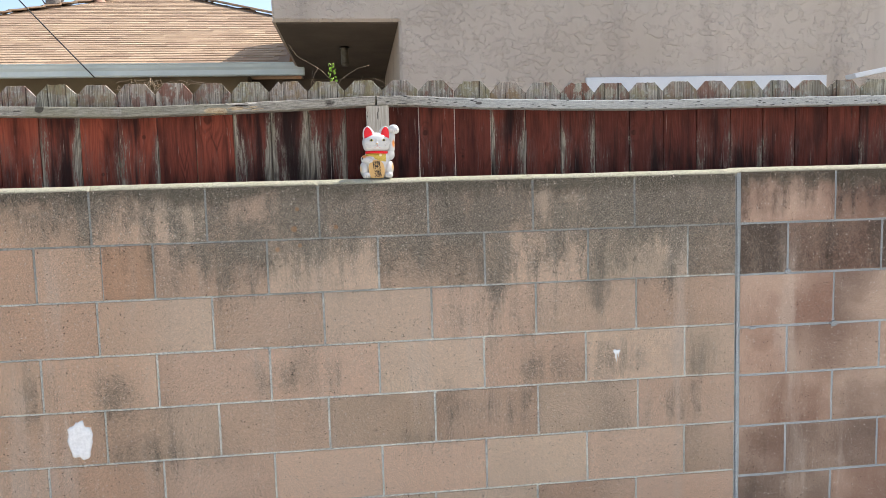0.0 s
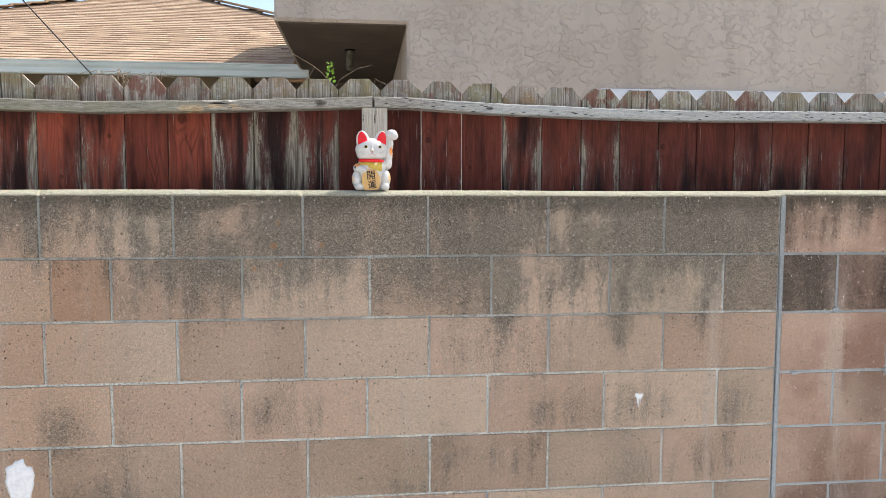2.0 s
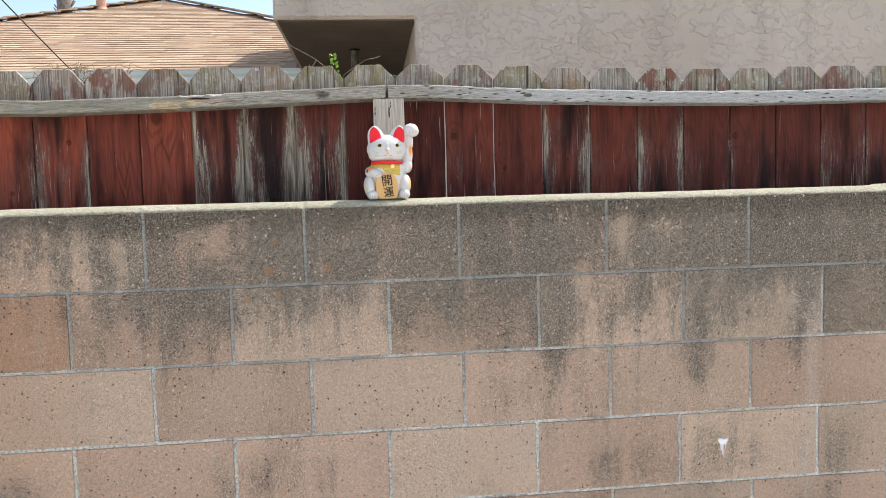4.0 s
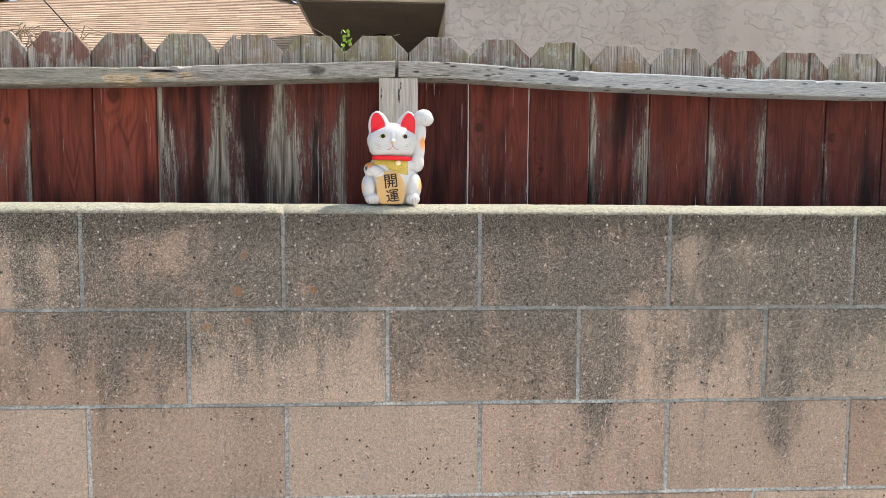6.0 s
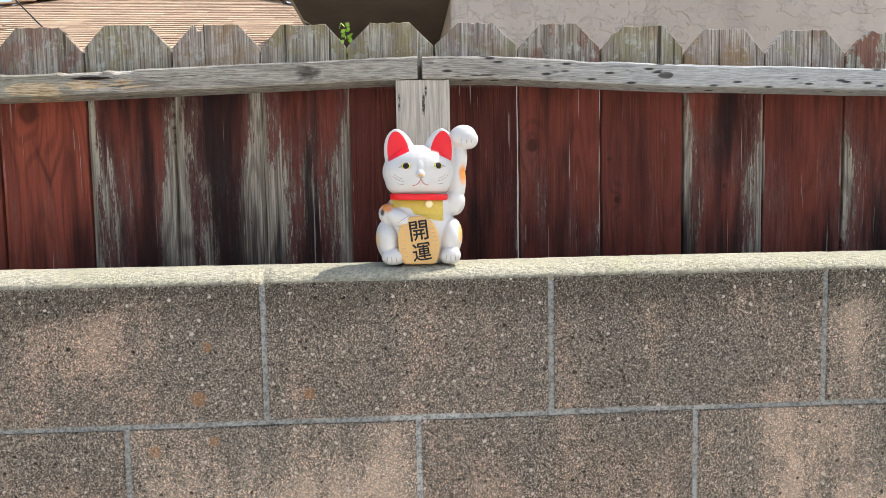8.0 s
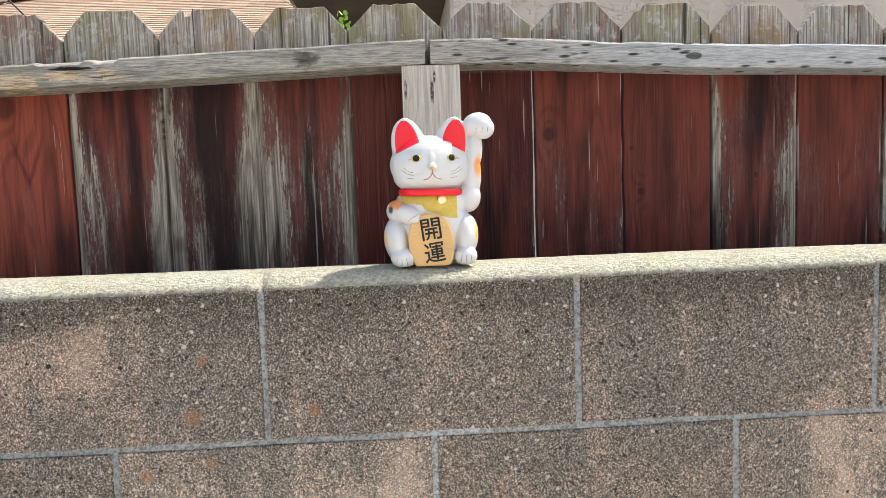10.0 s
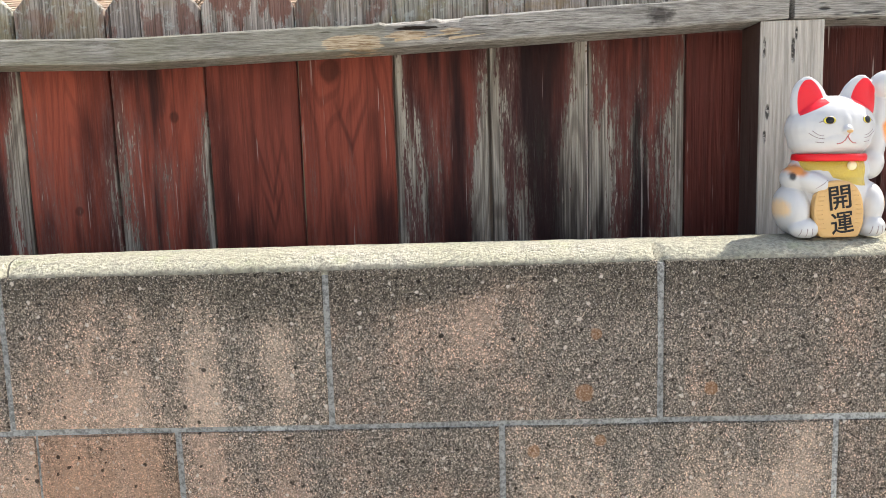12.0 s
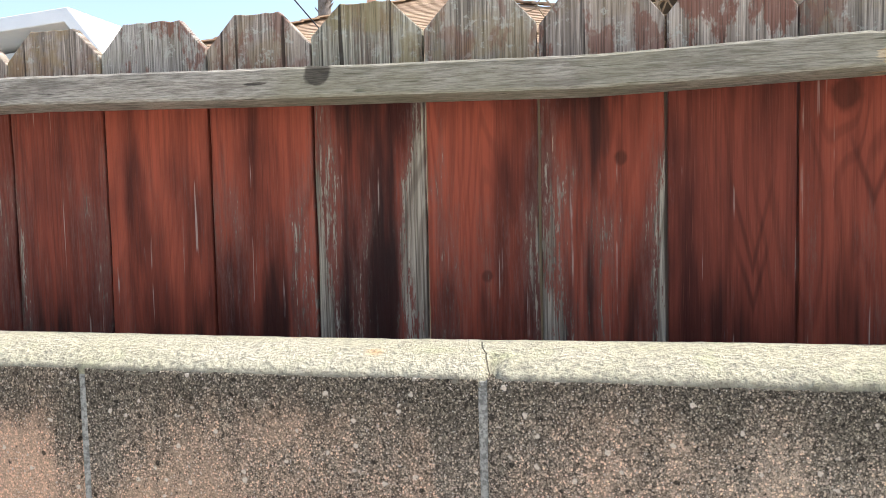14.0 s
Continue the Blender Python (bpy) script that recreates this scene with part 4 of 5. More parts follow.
# ---- palm trunk, cable ----
palm = tagged(empty("palm_tree", (-12.6, 33, 0)), "tall rough grey palm trunk beyond the roof", "tree")
bm = bmesh.new()
add_tube(bm, [(0, 0, z * 0.5) for z in range(0, 36)], 0.33, 14, 0.8)
r = random.Random(8)
for k in range(240):
    a, z = r.uniform(0, 6.28), 5 + k * 0.052
    d = Vector((math.cos(a), math.sin(a), 0))
    rr = 0.33 * (1 - 0.2 * z / 17.5)
    add_tube(bm, [d * (rr - 0.03) + Vector((0, 0, z)), d * (rr + 0.05) + Vector((0, 0, z + 0.09)), d * (rr + 0.13) + Vector((0, 0, z + 0.2))], 0.045, 4, 0.4)
part("trunk", bm, BARK, palm)

cable = bmesh.new()
p0, p1 = Vector((-3.27, 9.52, 3.03)), Vector((-3.81, 9.0, 3.79))
pts = [p0.lerp(p1, k / 24 * 2.6) - Vector((0, 0, 0.02 * math.sin(math.pi * k / 24))) for k in range(25)]
add_tube(cable, pts, 0.008, 6)
tagged(part("overhead_cable", cable, WIRE), "thin black overhead service cable", "cable")


# ---- marks on the wall ----
def splat(name, outline, thick, label, material=SPLASH):
    """A thin uneven blob of paint or mortar on the wall's face; outline in x, z."""
    bm = bmesh.new()
    cx = sum(p[0] for p in outline) / len(outline)
    cz = sum(p[1] for p in outline) / len(outline)
    rim = [bm.verts.new((x, FACE - 0.0005, z)) for x, z in outline]
    mid = [bm.verts.new((cx + (x - cx) * 0.8, FACE - thick, cz + (z - cz) * 0.8)) for x, z in outline]
    back = [bm.verts.new((x, FACE + 0.003, z)) for x, z in outline]
    n = len(outline)
    for k in range(n):
        j = (k + 1) % n
        bm.faces.new((rim[k], mid[k], mid[j], rim[j])).smooth = True
        bm.faces.new((back[k], rim[k], rim[j], back[j]))
    bm.faces.new(mid)
    bm.faces.new(back[::-1])
    bmesh.ops.recalc_face_normals(bm, faces=bm.faces[:])
    return tagged(part(name, bm, material), label, "paint mark" if material is SPLASH else "mortar lump")


def ragged(cx, cz, rx, rz, seed, n=34, rough=0.2):
    r = random.Random(seed)
    out = []
    for k in range(n):
        a = 2 * math.pi * k / n
        q = 1 + rough * noise.noise((math.cos(a) * 1.8, math.sin(a) * 1.8, seed)) * 1.6 + r.uniform(-0.06, 0.06)
        out.append((cx + rx * q * math.cos(a), cz + rz * q * math.sin(a)))
    return out


splat("paint_patch", ragged(-1.099, 0.701, 0.043, 0.066, 3), 0.003, "white dried paint patch on the block wall")
splat("paint_splash", [(0.900, 0.922), (0.906, 0.926), (0.916, 0.922), (0.929, 0.925), (0.929, 0.917), (0.923, 0.911), (0.9225, 0.892), (0.920, 0.892), (0.920, 0.908), (0.9155, 0.907), (0.915, 0.876), (0.9125, 0.876), (0.912, 0.908), (0.9095, 0.906), (0.909, 0.888), (0.907, 0.888), (0.9065, 0.908), (0.901, 0.914)], 0.002, "small white paint splash with drips")
for x, z, rx, rz, sd in ((1.622, 1.202, 0.014, 0.012, 4), (1.822, 0.983, 0.017, 0.012, 6), (1.475, 0.981, 0.018, 0.006, 8)):
    splat("mortar_lump", ragged(x, z, rx, rz, sd, 22), 0.006, "pale mortar lump squeezed from a joint", MORTAR_PALE)
strip = prism([(1.406, 0.0), (1.408, 0.4), (1.405, 0.8), (1.408, 1.2), (1.4075, 1.39), (1.414, 1.39), (1.417, 1.1), (1.414, 0.7), (1.418, 0.3), (1.416, 0.0)], FACE - 0.0025, FACE + 0.02, 0.0015)
tagged(part("mortar_seam", strip, MORTAR_PALE), "wide pale mortar seam between two wall sections", "mortar", kind="structure")


# ---- lucky cat ----
def ear_and_bib(g, p, col):
    """Red insides of the ears and the gold bib, painted on the white body."""
    x, y, z = g.xyz(p)
    ahead = g.mr(y, -0.008, -0.0092)
    t = g.math("MULTIPLY", g.math("SUBTRACT", z, 0.149), 1 / 0.0425)
    tc = g.math("MINIMUM", g.math("MAXIMUM", t, 0.0), 0.999)
    half = g.math("MULTIPLY", g.math("POWER", g.math("SUBTRACT", 1.0, g.math("POWER", tc, 2.8)), 0.62), 0.0168)
    ears = []
    for side, ex, tx in ((-1, -0.0275, -0.0325), (1, 0.0305, 0.0355)):
        mid = g.math("ADD", g.math("MULTIPLY", tc, tx - ex), ex + side * 0.0015)
        u = g.math("MULTIPLY", g.math("SUBTRACT", x, mid), side)
        within = g.mr(g.math("SUBTRACT", half, g.math("ABSOLUTE", u)), -0.0003, 0.0005)
        foot = g.math("ADD", 0.1545, g.math("MULTIPLY", u, -0.42))
        ears.append(g.math("MULTIPLY", within, g.mr(g.math("SUBTRACT", z, foot), -0.0003, 0.0005)))
    red = g.math("MULTIPLY", g.most(ears), g.math("MULTIPLY", ahead, g.mr(t, 0.985, 0.97)))
    col = g.mix(red, col, (0.74, 0.012, 0.022))
    low = g.math("ADD", 0.0615, g.mr(x, 0.030, -0.020, 0.0, 0.012))
    low = g.math("ADD", low, g.mr(x, -0.008, -0.016, 0.0, 0.007))
    bib = g.math("MULTIPLY", g.mr(g.math("SUBTRACT", z, low), 0.0, 0.0007), g.mr(z, 0.0978, 0.0972))
    bib = g.math("MULTIPLY", bib, g.math("MULTIPLY", g.mr(x, -0.0425, -0.042), g.mr(x, 0.0345, 0.0338)))
    arm = g.math("MULTIPLY", g.math("MULTIPLY", g.mr(x, -0.0215, -0.0225), g.mr(z, 0.0825, 0.0815)), g.mr(y, -0.0255, -0.0265))
    bib = g.math("MULTIPLY", g.math("MULTIPLY", bib, g.math("SUBTRACT", 1.0, arm)), g.mr(y, -0.003, -0.004))
    glint = g.mr(g.noise(p, 900.0, 2, 0.7), 0.35, 0.65)
    return g.mix(bib, col, g.mix(glint, (0.36, 0.24, 0.03), (0.66, 0.50, 0.09)))


def glaze(name, color, rough=0.22, spots=(), coat=0.15, painted=False):
    g = Mat(name)
    p = g.obj()
    k = g.noise(p, 30.0, 3)
    col = g.mix(g.mr(k, 0.3, 0.7, 0.0, 0.16), color, tuple(0.8 * c for c in color))
    w = g.math("MULTIPLY", g.math("SUBTRACT", g.noise(p, 120.0, 3), 0.5), 0.6)
    for x, z, rx, rz, c in spots:
        col = g.mix(g.math("MULTIPLY", g.spot(p, x, z, rx, rz, w, 0.35, 1.1), 0.92), col, c)
    if painted:
        col = ear_and_bib(g, p, col)
    return g.done(col, rough, g.bump(g.noise(p, 350.0, 2), 0.08, 0.001), Specular_IOR_Level=0.30, Coat_Weight=coat, Coat_Roughness=0.12)


ORANGE, BLACK_P = (0.72, 0.24, 0.02), (0.02, 0.017, 0.015)
WHITE_G = glaze("white_glaze", (0.56, 0.55, 0.525), 0.28, ((0.066, 0.128, 0.008, 0.018, ORANGE), (-0.050, 0.083, 0.012, 0.010, ORANGE), (0.060, 0.043, 0.006, 0.018, (0.75, 0.42, 0.12)), (-0.066, 0.036, 0.008, 0.014, (0.78, 0.55, 0.3)), (-0.056, 0.075, 0.004, 0.006, BLACK_P)), painted=True)
RED_G = glaze("red_glaze", (0.70, 0.012, 0.018), 0.35, (), 0.05)
COIN_G = glaze("pale_gold_coin_paint", (0.60, 0.37, 0.14), 0.4)
BLACK_G = glaze("black_glaze", (0.008, 0.008, 0.009), 0.55, (), 0.0)
YELLOW_G = glaze("yellow_glaze", (0.70, 0.60, 0.06), 0.25)
PINK_G = glaze("pink_line_paint", (0.52, 0.16, 0.15), 0.4)
LINE_G = glaze("grey_line_paint", (0.30, 0.24, 0.24), 0.4)
BELL_G = glaze("cream_bell_glaze", (0.78, 0.68, 0.40), 0.2)


def cat_form():
    """The moulded body: ovals melted into one skin."""
    bm = bmesh.new()

    def oval(x, y, z, rx, ry, rz, rot=0.0, tip=0.0):
        m = Matrix.Translation((x, y, z)) @ Euler((radians(tip), radians(rot), 0)).to_matrix().to_4x4() @ Matrix.Diagonal((rx, ry, rz, 1))
        bmesh.ops.create_uvsphere(bm, u_segments=28, v_segments=18, radius=1, matrix=m)

    oval(0, 0, 0.048, 0.0545, 0.038, 0.056)                    # trunk
    oval(0, 0.004, 0.016, 0.055, 0.040, 0.024)                # seat
    oval(0.001, -0.001, 0.080, 0.051, 0.034, 0.030)           # shoulders
    oval(-0.001, -0.004, 0.133, 0.0540, 0.041, 0.0385)        # head
    oval(-0.001, -0.004, 0.118, 0.050, 0.039, 0.026)          # cheeks
    oval(-0.001, -0.032, 0.118, 0.026, 0.013, 0.014)          # muzzle
    oval(0.0005, -0.046, 0.1285, 0.0062, 0.0055, 0.0055)      # nose
    oval(0.0005, -0.040, 0.136, 0.0068, 0.0060, 0.012)
    oval(-0.048, -0.006, 0.034, 0.0190, 0.034, 0.031, -6)     # haunches
    oval(0.045, -0.006, 0.036, 0.0190, 0.034, 0.031, 6)
    oval(-0.041, -0.028, 0.012, 0.0180, 0.017, 0.0135)        # feet
    oval(0.043, -0.028, 0.012, 0.0165, 0.017, 0.0140)
    oval(-0.045, -0.010, 0.072, 0.0175, 0.024, 0.0160, 20)    # arm on the coin
    oval(-0.031, -0.028, 0.067, 0.0220, 0.016, 0.0125, 24)
    oval(0.053, -0.001, 0.089, 0.0170, 0.019, 0.0210, 0)      # raised arm
    oval(0.0575, -0.002, 0.115, 0.0138, 0.016, 0.0340, 4)
    oval(0.061, -0.003, 0.150, 0.0128, 0.015, 0.0300, 4)
    oval(0.067, -0.008, 0.1825, 0.0210, 0.019, 0.0170, -8)     # paw
    oval(0.074, -0.018, 0.1775, 0.0155, 0.013, 0.0140, -8)
    for side, bx, tx in ((-1, -0.0265, -0.0325), (1, 0.0285, 0.0350)):   # ears: flattened cones with a round tip
        for k in range(18):
            t = k / 17
            oval(bx + (tx - bx) * t, -0.006 - 0.001 * t, 0.150 + 0.0420 * t, 0.0180 * (1 - t ** 2.6) ** 0.7 + 0.0065, 0.0150 - 0.007 * t, 0.0070 - 0.004 * t)
    bmesh.ops.bisect_plane(bm, geom=bm.verts[:] + bm.edges[:] + bm.faces[:], plane_co=(0, 0, 0.0005), plane_no=(0, 0, 1), clear_inner=True)
    me = bpy.data.meshes.new("form")
    bmesh.ops.holes_fill(bm, edges=[e for e in bm.edges if e.is_boundary])
    bm.to_mesh(me)
    bm.free()
    ob = new("form", me)
    mod = ob.modifiers.new("skin", "REMESH")
    mod.mode, mod.voxel_size = "VOXEL", 0.00105
    mod = ob.modifiers.new("melt", "SMOOTH")
    mod.factor, mod.iterations = 0.5, 11
    made = bpy.data.meshes.new_from_object(ob.evaluated_get(bpy.context.evaluated_depsgraph_get()))
    bpy.data.objects.remove(ob)
    return made


def cat():
    from mathutils.bvhtree import BVHTree
    me = cat_form()
    bm = bmesh.new()
    bm.from_mesh(me)
    tree = BVHTree.FromBMesh(bm)
    WH, RD, CN, BK, YL, PK, LN, BL = range(8)

    def front(x, z, lift=0.0):
        hit = tree.ray_cast(Vector((x, -0.2, z)), Vector((0, 1, 0)))
        return (hit[0] if hit[0] is not None else Vector((x, -0.04, z))) + Vector((0, -lift, 0))

    for f in bm.faces:
        f.smooth, f.material_index = True, WH
    def tag(faces, k):
        for f in faces:
            f.material_index = k

    def tube(points, r, k, lift=0.0002):
        tag(add_tube(bm, [front(x, z, lift) for x, z in points], r, 6), k)

    # collar
    ring = [Vector((0.0425 * math.cos(a), -0.003 + 0.0385 * math.sin(a), 0.0965 - 0.0010 * math.cos(a))) for a in np.linspace(0, 2 * math.pi, 49)]
    rows = []
    for p in ring:
        d = Vector((p.x, p.y, 0)).normalized()
        rows.append([bm.verts.new(p + d * o + Vector((0, 0, h))) for o, h in ((-0.004, -0.0045), (0.0005, -0.0045), (0.0018, -0.002), (0.0018, 0.002), (0.0005, 0.0045), (-0.004, 0.0045))])
    for a, b in zip(rows, rows[1:]):
        for k in range(5):
            f = bm.faces.new((a[k], b[k], b[k + 1], a[k + 1]))
            f.smooth, f.material_index = True, RD
    # bell
    p = front(0.013, 0.0865)
    n0 = len(bm.faces)
    bmesh.ops.create_uvsphere(bm, u_segments=14, v_segments=10, radius=0.0058, matrix=Matrix.Translation(p + Vector((0, -0.002, 0))) @ Matrix.Diagonal((1, 0.7, 1, 1)))
    bm.faces.ensure_lookup_table()
    for f in bm.faces[n0:]:
        f.smooth, f.material_index = True, BL
    # coin: a domed oval slab, flat below
    cy, n = -0.0405, 40
    rim, mid, top = [], [], []
    for k in range(n):
        a = 2 * math.pi * k / n
        x, z = 0.0305 * math.copysign(abs(math.cos(a)) ** 0.8, math.cos(a)), 0.031 + 0.0385 * math.copysign(abs(math.sin(a)) ** 0.85, math.sin(a))
        x, z = x - 0.0035 - 0.05 * (z - 0.031), max(0.001, z)
        rim.append(bm.verts.new((x, cy + 0.018, z)))
        mid.append(bm.verts.new((x, cy + 0.0012, z)))
        top.append(bm.verts.new((-0.0035 + (x + 0.0035) * 0.94, cy, 0.031 + (z - 0.031) * 0.94)))
    made = [bm.faces.new(top)]
    for k in range(n):
        j = (k + 1) % n
        made += [bm.faces.new((rim[k], rim[j], mid[j], mid[k])), bm.faces.new((mid[k], mid[j], top[j], top[k]))]
    tag(made, CN)
    for side in (-1, 1):                                      # stamped lines at the coin's sides
        for k in range(9):
            z = 0.012 + 0.0055 * k
            w = 0.0275 * max(0.1, 1 - ((z - 0.031) / 0.042) ** 2) ** 0.5
            x = side * w - 0.0035 - 0.05 * (z - 0.031)
            tag(add_tube(bm, [(x, cy - 0.0001, z), (x - side * 0.007, cy - 0.0001, z + 0.0005)], 0.0005, 5), CN)
    # characters on the coin
    for ch, x, z, size in (("\u958b", -0.0035, 0.0490, 0.0315), ("\u904b", 0.0005, 0.0185, 0.0290)):
        cu = bpy.data.curves.new("sign", "FONT")
        cu.body, cu.size, cu.align_x, cu.align_y, cu.extrude, cu.offset, cu.resolution_u = ch, size, "CENTER", "CENTER", 0.0003, 0.0003, 3
        t = new("sign", cu)
        bpy.context.view_layer.update()
        tm = bpy.data.meshes.new_from_object(t.evaluated_get(bpy.context.evaluated_depsgraph_get()))
        bpy.data.objects.remove(t)
        tb = bmesh.new()
        tb.from_mesh(tm)
        if tb.verts:
            lo = [min(v.co[k] for v in tb.verts) for k in range(2)]
            hi = [max(v.co[k] for v in tb.verts) for k in range(2)]
            bmesh.ops.translate(tb, verts=tb.verts[:], vec=(-(lo[0] + hi[0]) / 2, -(lo[1] + hi[1]) / 2, 0))
        bmesh.ops.transform(tb, verts=tb.verts[:], matrix=Matrix.Translation((x, cy - 0.0005, z)) @ Euler((radians(90), radians(-7), 0)).to_matrix().to_4x4())
        for f in tb.faces:
            f.material_index = BK
        tb.to_mesh(tm)
        tb.free()
        bm.from_mesh(tm)
    p = front(0.0007, 0.1285)
    n0 = len(bm.faces)
    bmesh.ops.create_uvsphere(bm, u_segments=12, v_segments=8, radius=1, matrix=Matrix.Translation(p + Vector((0, 0.0008, -0.0015))) @ Matrix.Diagonal((0.0040, 0.0016, 0.0022, 1)))
    bm.faces.ensure_lookup_table()
    for f in bm.faces[n0:]:
        f.smooth, f.material_index = True, CN
    # eyes
    for ex in (-0.0200, 0.0275):
        p = front(ex, 0.1405)
        q = front(ex + 0.004, 0.1405)
        yaw = math.atan2(q.y - p.y, 0.004)
        for rx, rz, lift, k in ((0.0074, 0.0050, 0.0001, LN), (0.0068, 0.0044, 0.0006, YL), (0.0050, 0.0043, 0.0012, BK)):
            n0 = len(bm.faces)
            m = Matrix.Translation(p + Vector((0, -lift, 0))) @ Euler((radians(-12), 0, yaw)).to_matrix().to_4x4() @ Matrix.Diagonal((rx, 0.0012, rz, 1))
            bmesh.ops.create_uvsphere(bm, u_segments=20, v_segments=12, radius=1, matrix=m)
            bm.faces.ensure_lookup_table()
            for f in bm.faces[n0:]:
                f.smooth, f.material_index = True, k
    tube([(-0.0305, 0.1385), (-0.028, 0.1392), (-0.026, 0.1402)], 0.0005, LN)
    tube([(0.034, 0.1412), (0.036, 0.1395), (0.038, 0.1388)], 0.0005, LN)
    # mouth and whiskers
    tube([(0.001, 0.1255), (0.001, 0.1215), (-0.002, 0.1165), (-0.006, 0.1135), (-0.011, 0.1125)], 0.00065, PK)
    tube([(0.001, 0.1215), (0.004, 0.1165), (0.008, 0.1135), (0.013, 0.1130)], 0.00065, PK)
    for side, x0 in ((-1, -0.024), (1, 0.026)):
        for x, z, dx, dz in ((x0, 0.119, 0.016, 0.0075), (x0 + side * 0.001, 0.1225, 0.012, 0.0065), (x0, 0.1145, 0.009, 0.0012)):
            tube([(x + side * dx * u, z + dz * u * u) for u in (0, 0.25, 0.5, 0.75, 1)], 0.00035, LN)
    # toes
    for cx, cz in ((-0.044, 0.003), (0.043, 0.004)):
        for k in (-1, 0, 1):
            tube([(cx + 0.0075 * k, cz), (cx + 0.0068 * k, cz + 0.0045), (cx + 0.006 * k, cz + 0.0095)], 0.0005, LN)
    for k in (0, 1, 2):
        tube([(0.063 + 0.0075 * k, 0.1705 + 0.001 * k), (0.0635 + 0.0075 * k, 0.178)], 0.0005, LN)
        tube([(-0.034 + 0.0055 * k, 0.0605 + 0.0035 * k), (-0.0285 + 0.0055 * k, 0.0640 + 0.003 * k)], 0.0005, LN)
    ob = part("lucky_cat_figurine", bm, [WHITE_G, RED_G, COIN_G, BLACK_G, YELLOW_G, PINK_G, LINE_G, BELL_G])
    ob.matrix_basis = pose(0.0085, 2.705, 1.6145, 0, 0, 1.0) @ Matrix.Diagonal((0.965, 0.97, 1.0, 1.0))
    return tagged(ob, "white glazed beckoning cat figurine with red collar and gold coin", "figurine")


cat()


# ---- dry vine behind the fence ----
def vine():
    ob = tagged(empty("dry_vine", (-0.2, 4.0, 0)), "dry climbing vine with one fresh green shoot", "plant")
    r = random.Random(21)
    stems = [[(0.02, 0, 0), (0.0, 0.03, 1.2), (0.02, 0, 2.05), (0.015, 0, 2.17), (-0.07, 0, 2.24), (-0.17, 0.0, 2.30), (-0.21, 0, 2.36)],
             [(0.02, 0, 2.10), (0.06, 0.02, 2.17), (0.15, 0.0, 2.23), (0.22, 0.02, 2.25)],
             [(0.0, 0, 1.9), (0.12, 0, 2.10), (0.17, 0, 2.16), (0.18, 0, 2.19)],
             [(0.1, 0, 1.9), (0.34, 0, 2.08), (0.30, 0, 2.15), (0.24, 0, 2.18), (0.235, 0, 2.14)],
             [(0.34, 0, 1.95), (0.35, 0, 2.08), (0.33, 0, 2.12), (0.28, 0, 2.13)],
             [(-0.09, 0, 1.95), (-0.10, 0, 2.12), (-0.085, 0, 2.22)],
             [(-0.06, 0, 2.24), (-0.09, 0, 2.17), (-0.03, 0, 2.08)],
             [(-0.30, 0, 1.9), (-0.22, 0.02, 2.07), (-0.28, 0, 2.11), (-0.33, 0, 2.12)],
             [(-0.22, 0, 1.95), (-0.17, 0, 2.09), (-0.22, 0, 2.13)]]
    for s in stems:
        bm = bmesh.new()
        pts = []
        for a, b in zip(s, s[1:]):
            for k in range(4):
                pts.append(Vector(a).lerp(Vector(b), k / 4) + Vector((r.uniform(-1, 1), r.uniform(-1, 1), r.uniform(-1, 1))) * 0.003)
        pts.append(Vector(s[-1]))
        add_tube(bm, pts, 0.0019, 5, 0.4)
        part("stem", bm, TWIG, ob)
    for k in range(26):
        bm = bmesh.new()
        u = k / 26
        c = Vector((0.015 + 0.020 * math.sin(k * 2.4) * (0.6 + 0.4 * u), 0.02 * math.cos(k * 1.7), 2.13 + 0.125 * u))
        w, l = r.uniform(0.005, 0.009), r.uniform(0.012, 0.022)
        pts = [(0, 0, 0), (w, 0, l * 0.35), (w * 0.7, 0.002, l * 0.75), (0, 0.004, l), (-w * 0.7, 0.002, l * 0.75), (-w, 0, l * 0.35)]
        m = Matrix.Translation(c) @ Euler((r.uniform(-0.9, 0.9), r.uniform(-1.6, 1.6), r.uniform(0, 6))).to_matrix().to_4x4()
        up = [bm.verts.new(m @ Vector(p)) for p in pts]
        dn = [bm.verts.new(m @ (Vector(p) + Vector((0, 0.0008, 0)))) for p in pts]
        bm.faces.new(up)
        bm.faces.new(dn[::-1])
        for i in range(6):
            j = (i + 1) % 6
            bm.faces.new((up[i], dn[i], dn[j], up[j]))
        part("leaf", bm, LEAF, ob)


vine()


def dead_tangle(x, y, z, wide, high, n, seed):
    ob = tagged(empty("dead_vine", (x, y, 0)), "tangle of dead dry tendrils behind the pickets", "plant")
    r = random.Random(seed)
    for k in range(n):
        bm = bmesh.new()
        px, pz = r.uniform(-wide, wide), z - 0.12
        d = r.uniform(-1.2, 1.2)
        pts = []
        for i in range(9):
            pts.append((px, r.uniform(-0.01, 0.01), pz))
            px += math.sin(d) * wide * 0.22
            pz += abs(math.cos(d)) * high * 0.34 * (1 if i < 5 else -0.3)
            d += r.uniform(-0.7, 0.7)
        add_tube(bm, pts, 0.0019, 4, 0.5)
        part("tendril", bm, TWIG, ob)


dead_tangle(-0.80, 2.937, 2.01, 0.12, 0.085, 40, 2)
dead_tangle(-0.30, 2.937, 1.985, 0.05, 0.06, 9, 5)


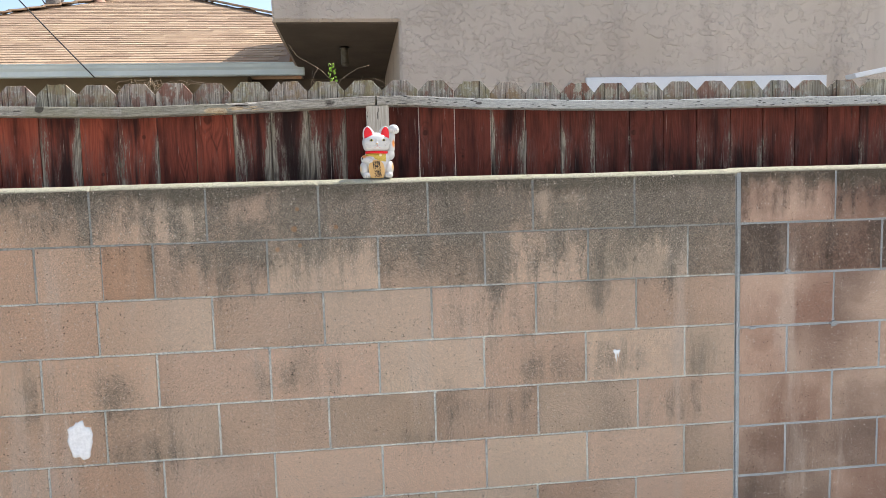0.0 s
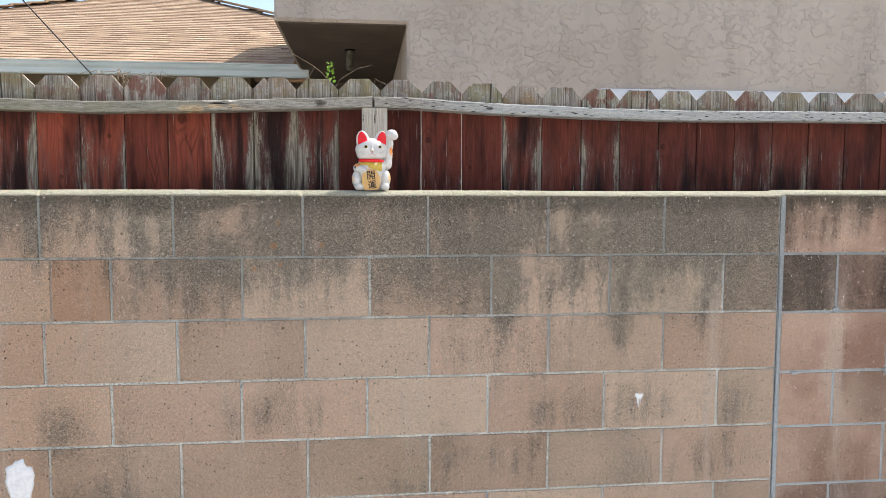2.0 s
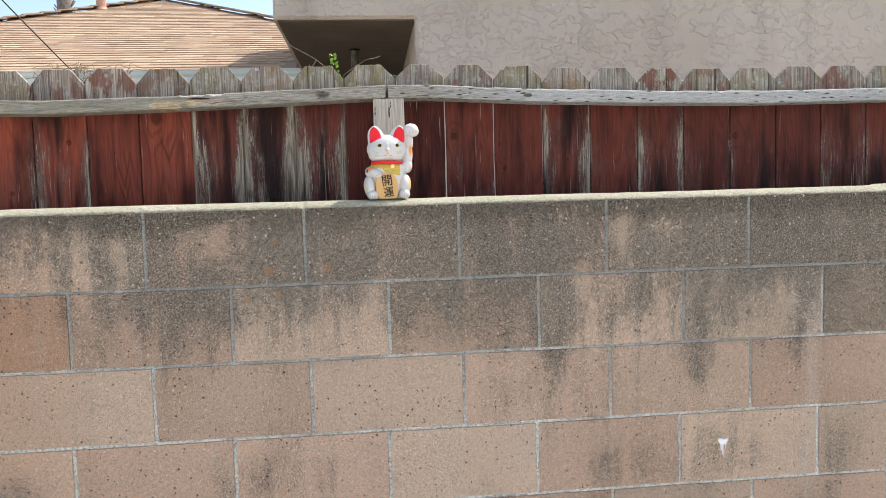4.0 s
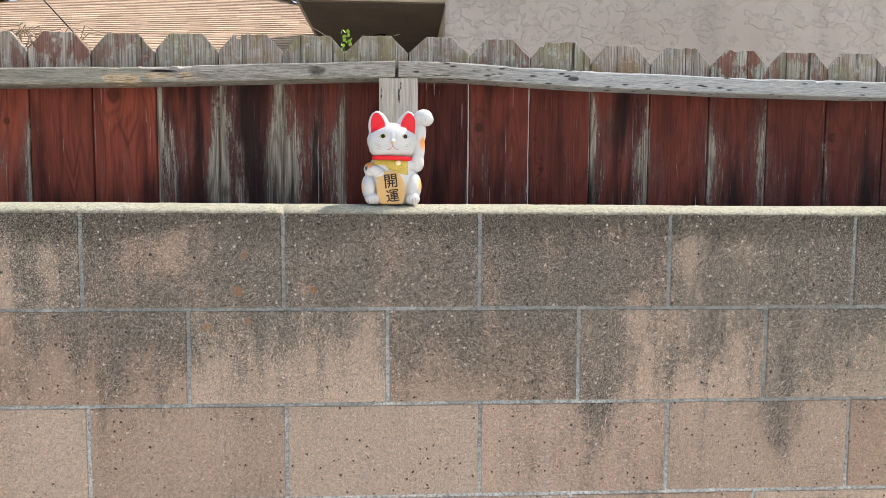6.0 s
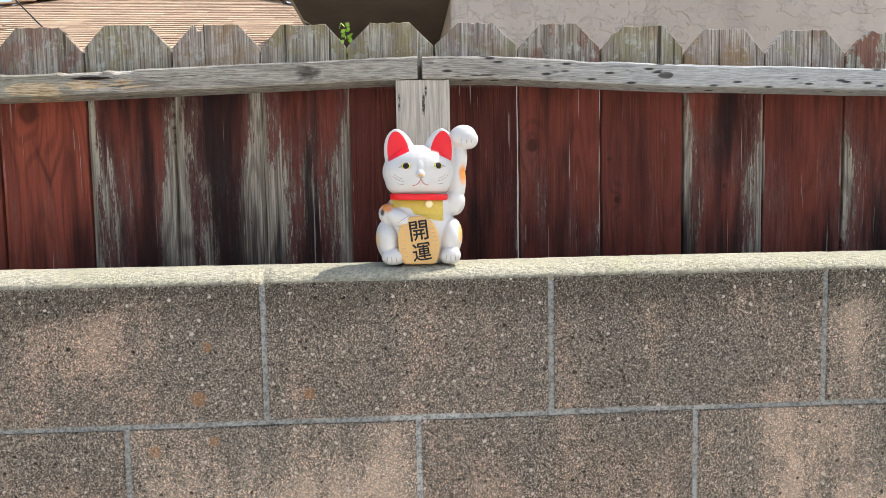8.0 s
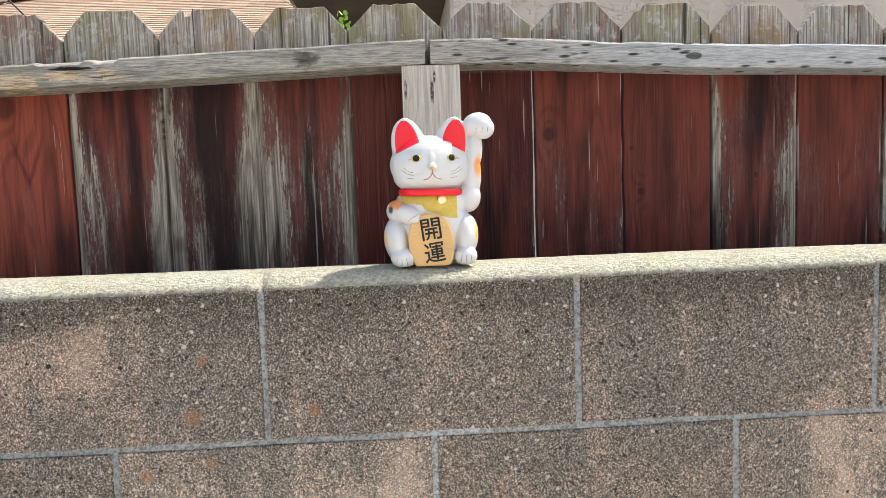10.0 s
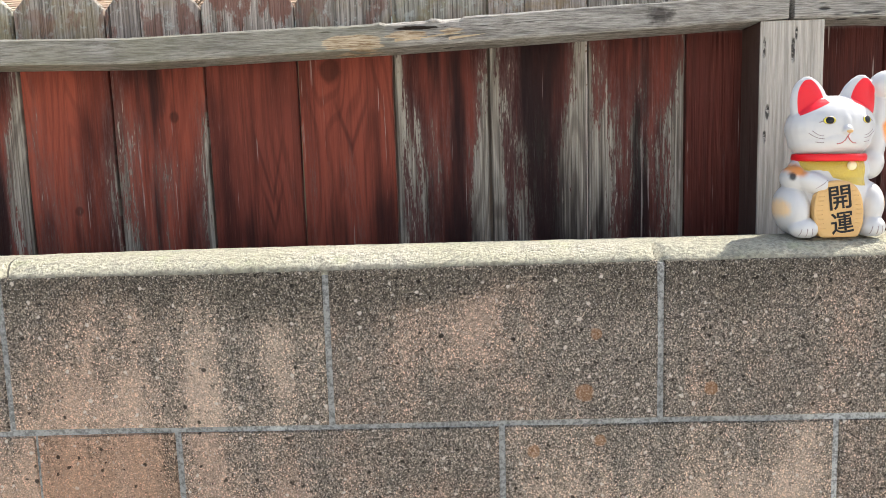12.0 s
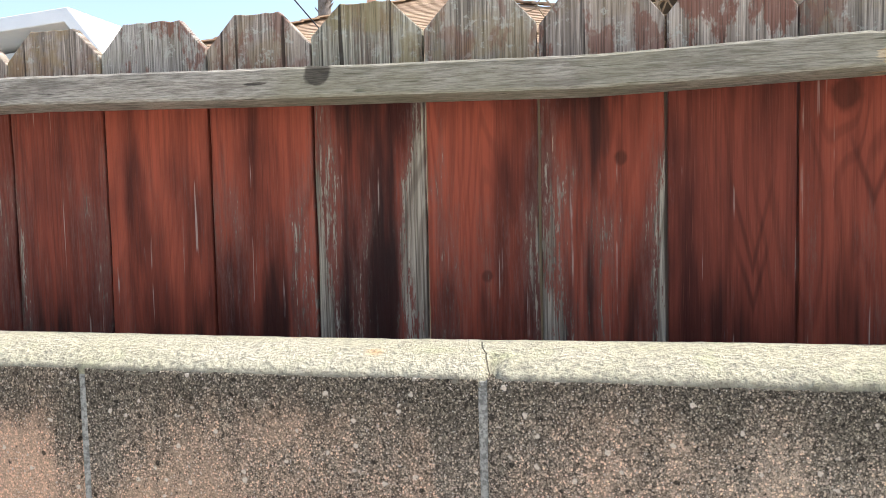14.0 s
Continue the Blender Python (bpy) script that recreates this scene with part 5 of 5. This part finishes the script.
# ---- the blocks of the wall ----
def block_meshes(length, height, count, material, seed):
    """Blocks with slightly uneven, eased front edges; the face lies at y = 0, the middle at the origin."""
    out = []
    for v in range(count):
        r = random.Random(seed + v * 13)
        nx, nz = max(2, int(length / 0.08)), 2
        ring = [(-length / 2 + length * k / nx, -height / 2) for k in range(nx)] + [(length / 2, -height / 2 + height * k / nz) for k in range(nz)]
        ring += [(length / 2 - length * k / nx, height / 2) for k in range(nx)] + [(-length / 2, height / 2 - height * k / nz) for k in range(nz)]
        bm = bmesh.new()
        e = 0.0016
        front = []
        for x, z in ring:
            sx, sz = x * (1 - 2 * e / length), z * (1 - 2 * e / height)
            front.append(bm.verts.new((sx + r.uniform(-0.0010, 0.0010), r.uniform(-0.0003, 0.0005), sz + r.uniform(-0.0010, 0.0010))))
        rim = [bm.verts.new((x + r.uniform(-0.0006, 0.0006), 0.0040, z + r.uniform(-0.0006, 0.0006))) for x, z in ring]
        bm.faces.new(front)
        for k in range(len(ring)):
            j = (k + 1) % len(ring)
            bm.faces.new((front[k], rim[k], rim[j], front[j]))
        corners = (0, nx, nx + nz, 2 * nx + nz)
        tail = [bm.verts.new((ring[c][0], 0.135, ring[c][1])) for c in corners]
        for a in range(4):
            c0, c1 = corners[a], corners[(a + 1) % 4]
            run = [rim[k % len(ring)] for k in range(c0, (c1 if c1 > c0 else len(ring)) + 1)]
            bm.faces.new(run + [tail[(a + 1) % 4], tail[a]])
        bm.faces.new(tail)
        bmesh.ops.recalc_face_normals(bm, faces=bm.faces[:])
        me = bpy.data.meshes.new("block")
        bm.to_mesh(me)
        bm.free()
        me.materials.append(material)
        out.append(me)
    return out


def lay(x0, x1, z0, z1, pool, joint, material, seed):
    """One block between the joint lines x0 and x1, z0 and z1."""
    length, height = round(x1 - x0 - joint, 3), round(z1 - z0 - joint, 3)
    key = (length, height, material.name)
    if key not in pool:
        pool[key] = block_meshes(length, height, 3, material, len(pool) * 101 + 7)
    ob = new("block", pool[key][seed % 3])
    ob.parent = wall
    r = random.Random(seed)
    ob.location = ((x0 + x1) / 2, r.uniform(-0.0003, 0.0003), (z0 + z1) / 2)
    ob.rotation_euler = (0, radians(r.uniform(-0.12, 0.12)), radians(r.uniform(-0.05, 0.05)))


pool, count = {}, 0
INNER = (0.990, 1.206, 0.996, 1.193, 0.999, 1.193, 0.992, 1.195)     # the first upright joint beside the seam, course by course
jog = random.Random(12)
for c in range(8):
    pitch = (0.4005, 0.4025)[c] if c < 2 else 0.4015
    z1, z0 = 1.600 - 0.1995 * c, 1.600 - 0.1995 * (c + 1)
    edges = [SEAM - 0.006] + [INNER[c] - pitch * k + jog.uniform(-0.001, 0.001) for k in range(12)]
    if c == 1:
        k = min(range(len(edges)), key=lambda n: abs(edges[n] + 0.803))
        edges.insert(k + 1, -0.985)
    for a, b in zip(edges[1:], edges):
        a2, b2 = (a - 0.0022 if abs(a + 0.985) < 1e-6 else a), (b + 0.0022 if abs(b + 0.985) < 1e-6 else b)
        lay(a2, b2, max(z0, 0.0), z1, pool, 0.0070, BLOCK, count)
        count += 1
NEW_Z = (1.604, 1.399, 1.196, 0.985, 0.790, 0.580, 0.374, 0.170, 0.0)
for c in range(8):
    start = [SEAM + 0.008, SEAM + 0.212] if c % 2 else [SEAM + 0.008]
    edges = start + [start[-1] + 0.403 * k for k in range(1, 6)]
    for a, b in zip(edges, edges[1:]):
        lay(a, b, NEW_Z[c + 1], NEW_Z[c], pool, 0.0075, BLOCK_NEW, count)
        count += 1
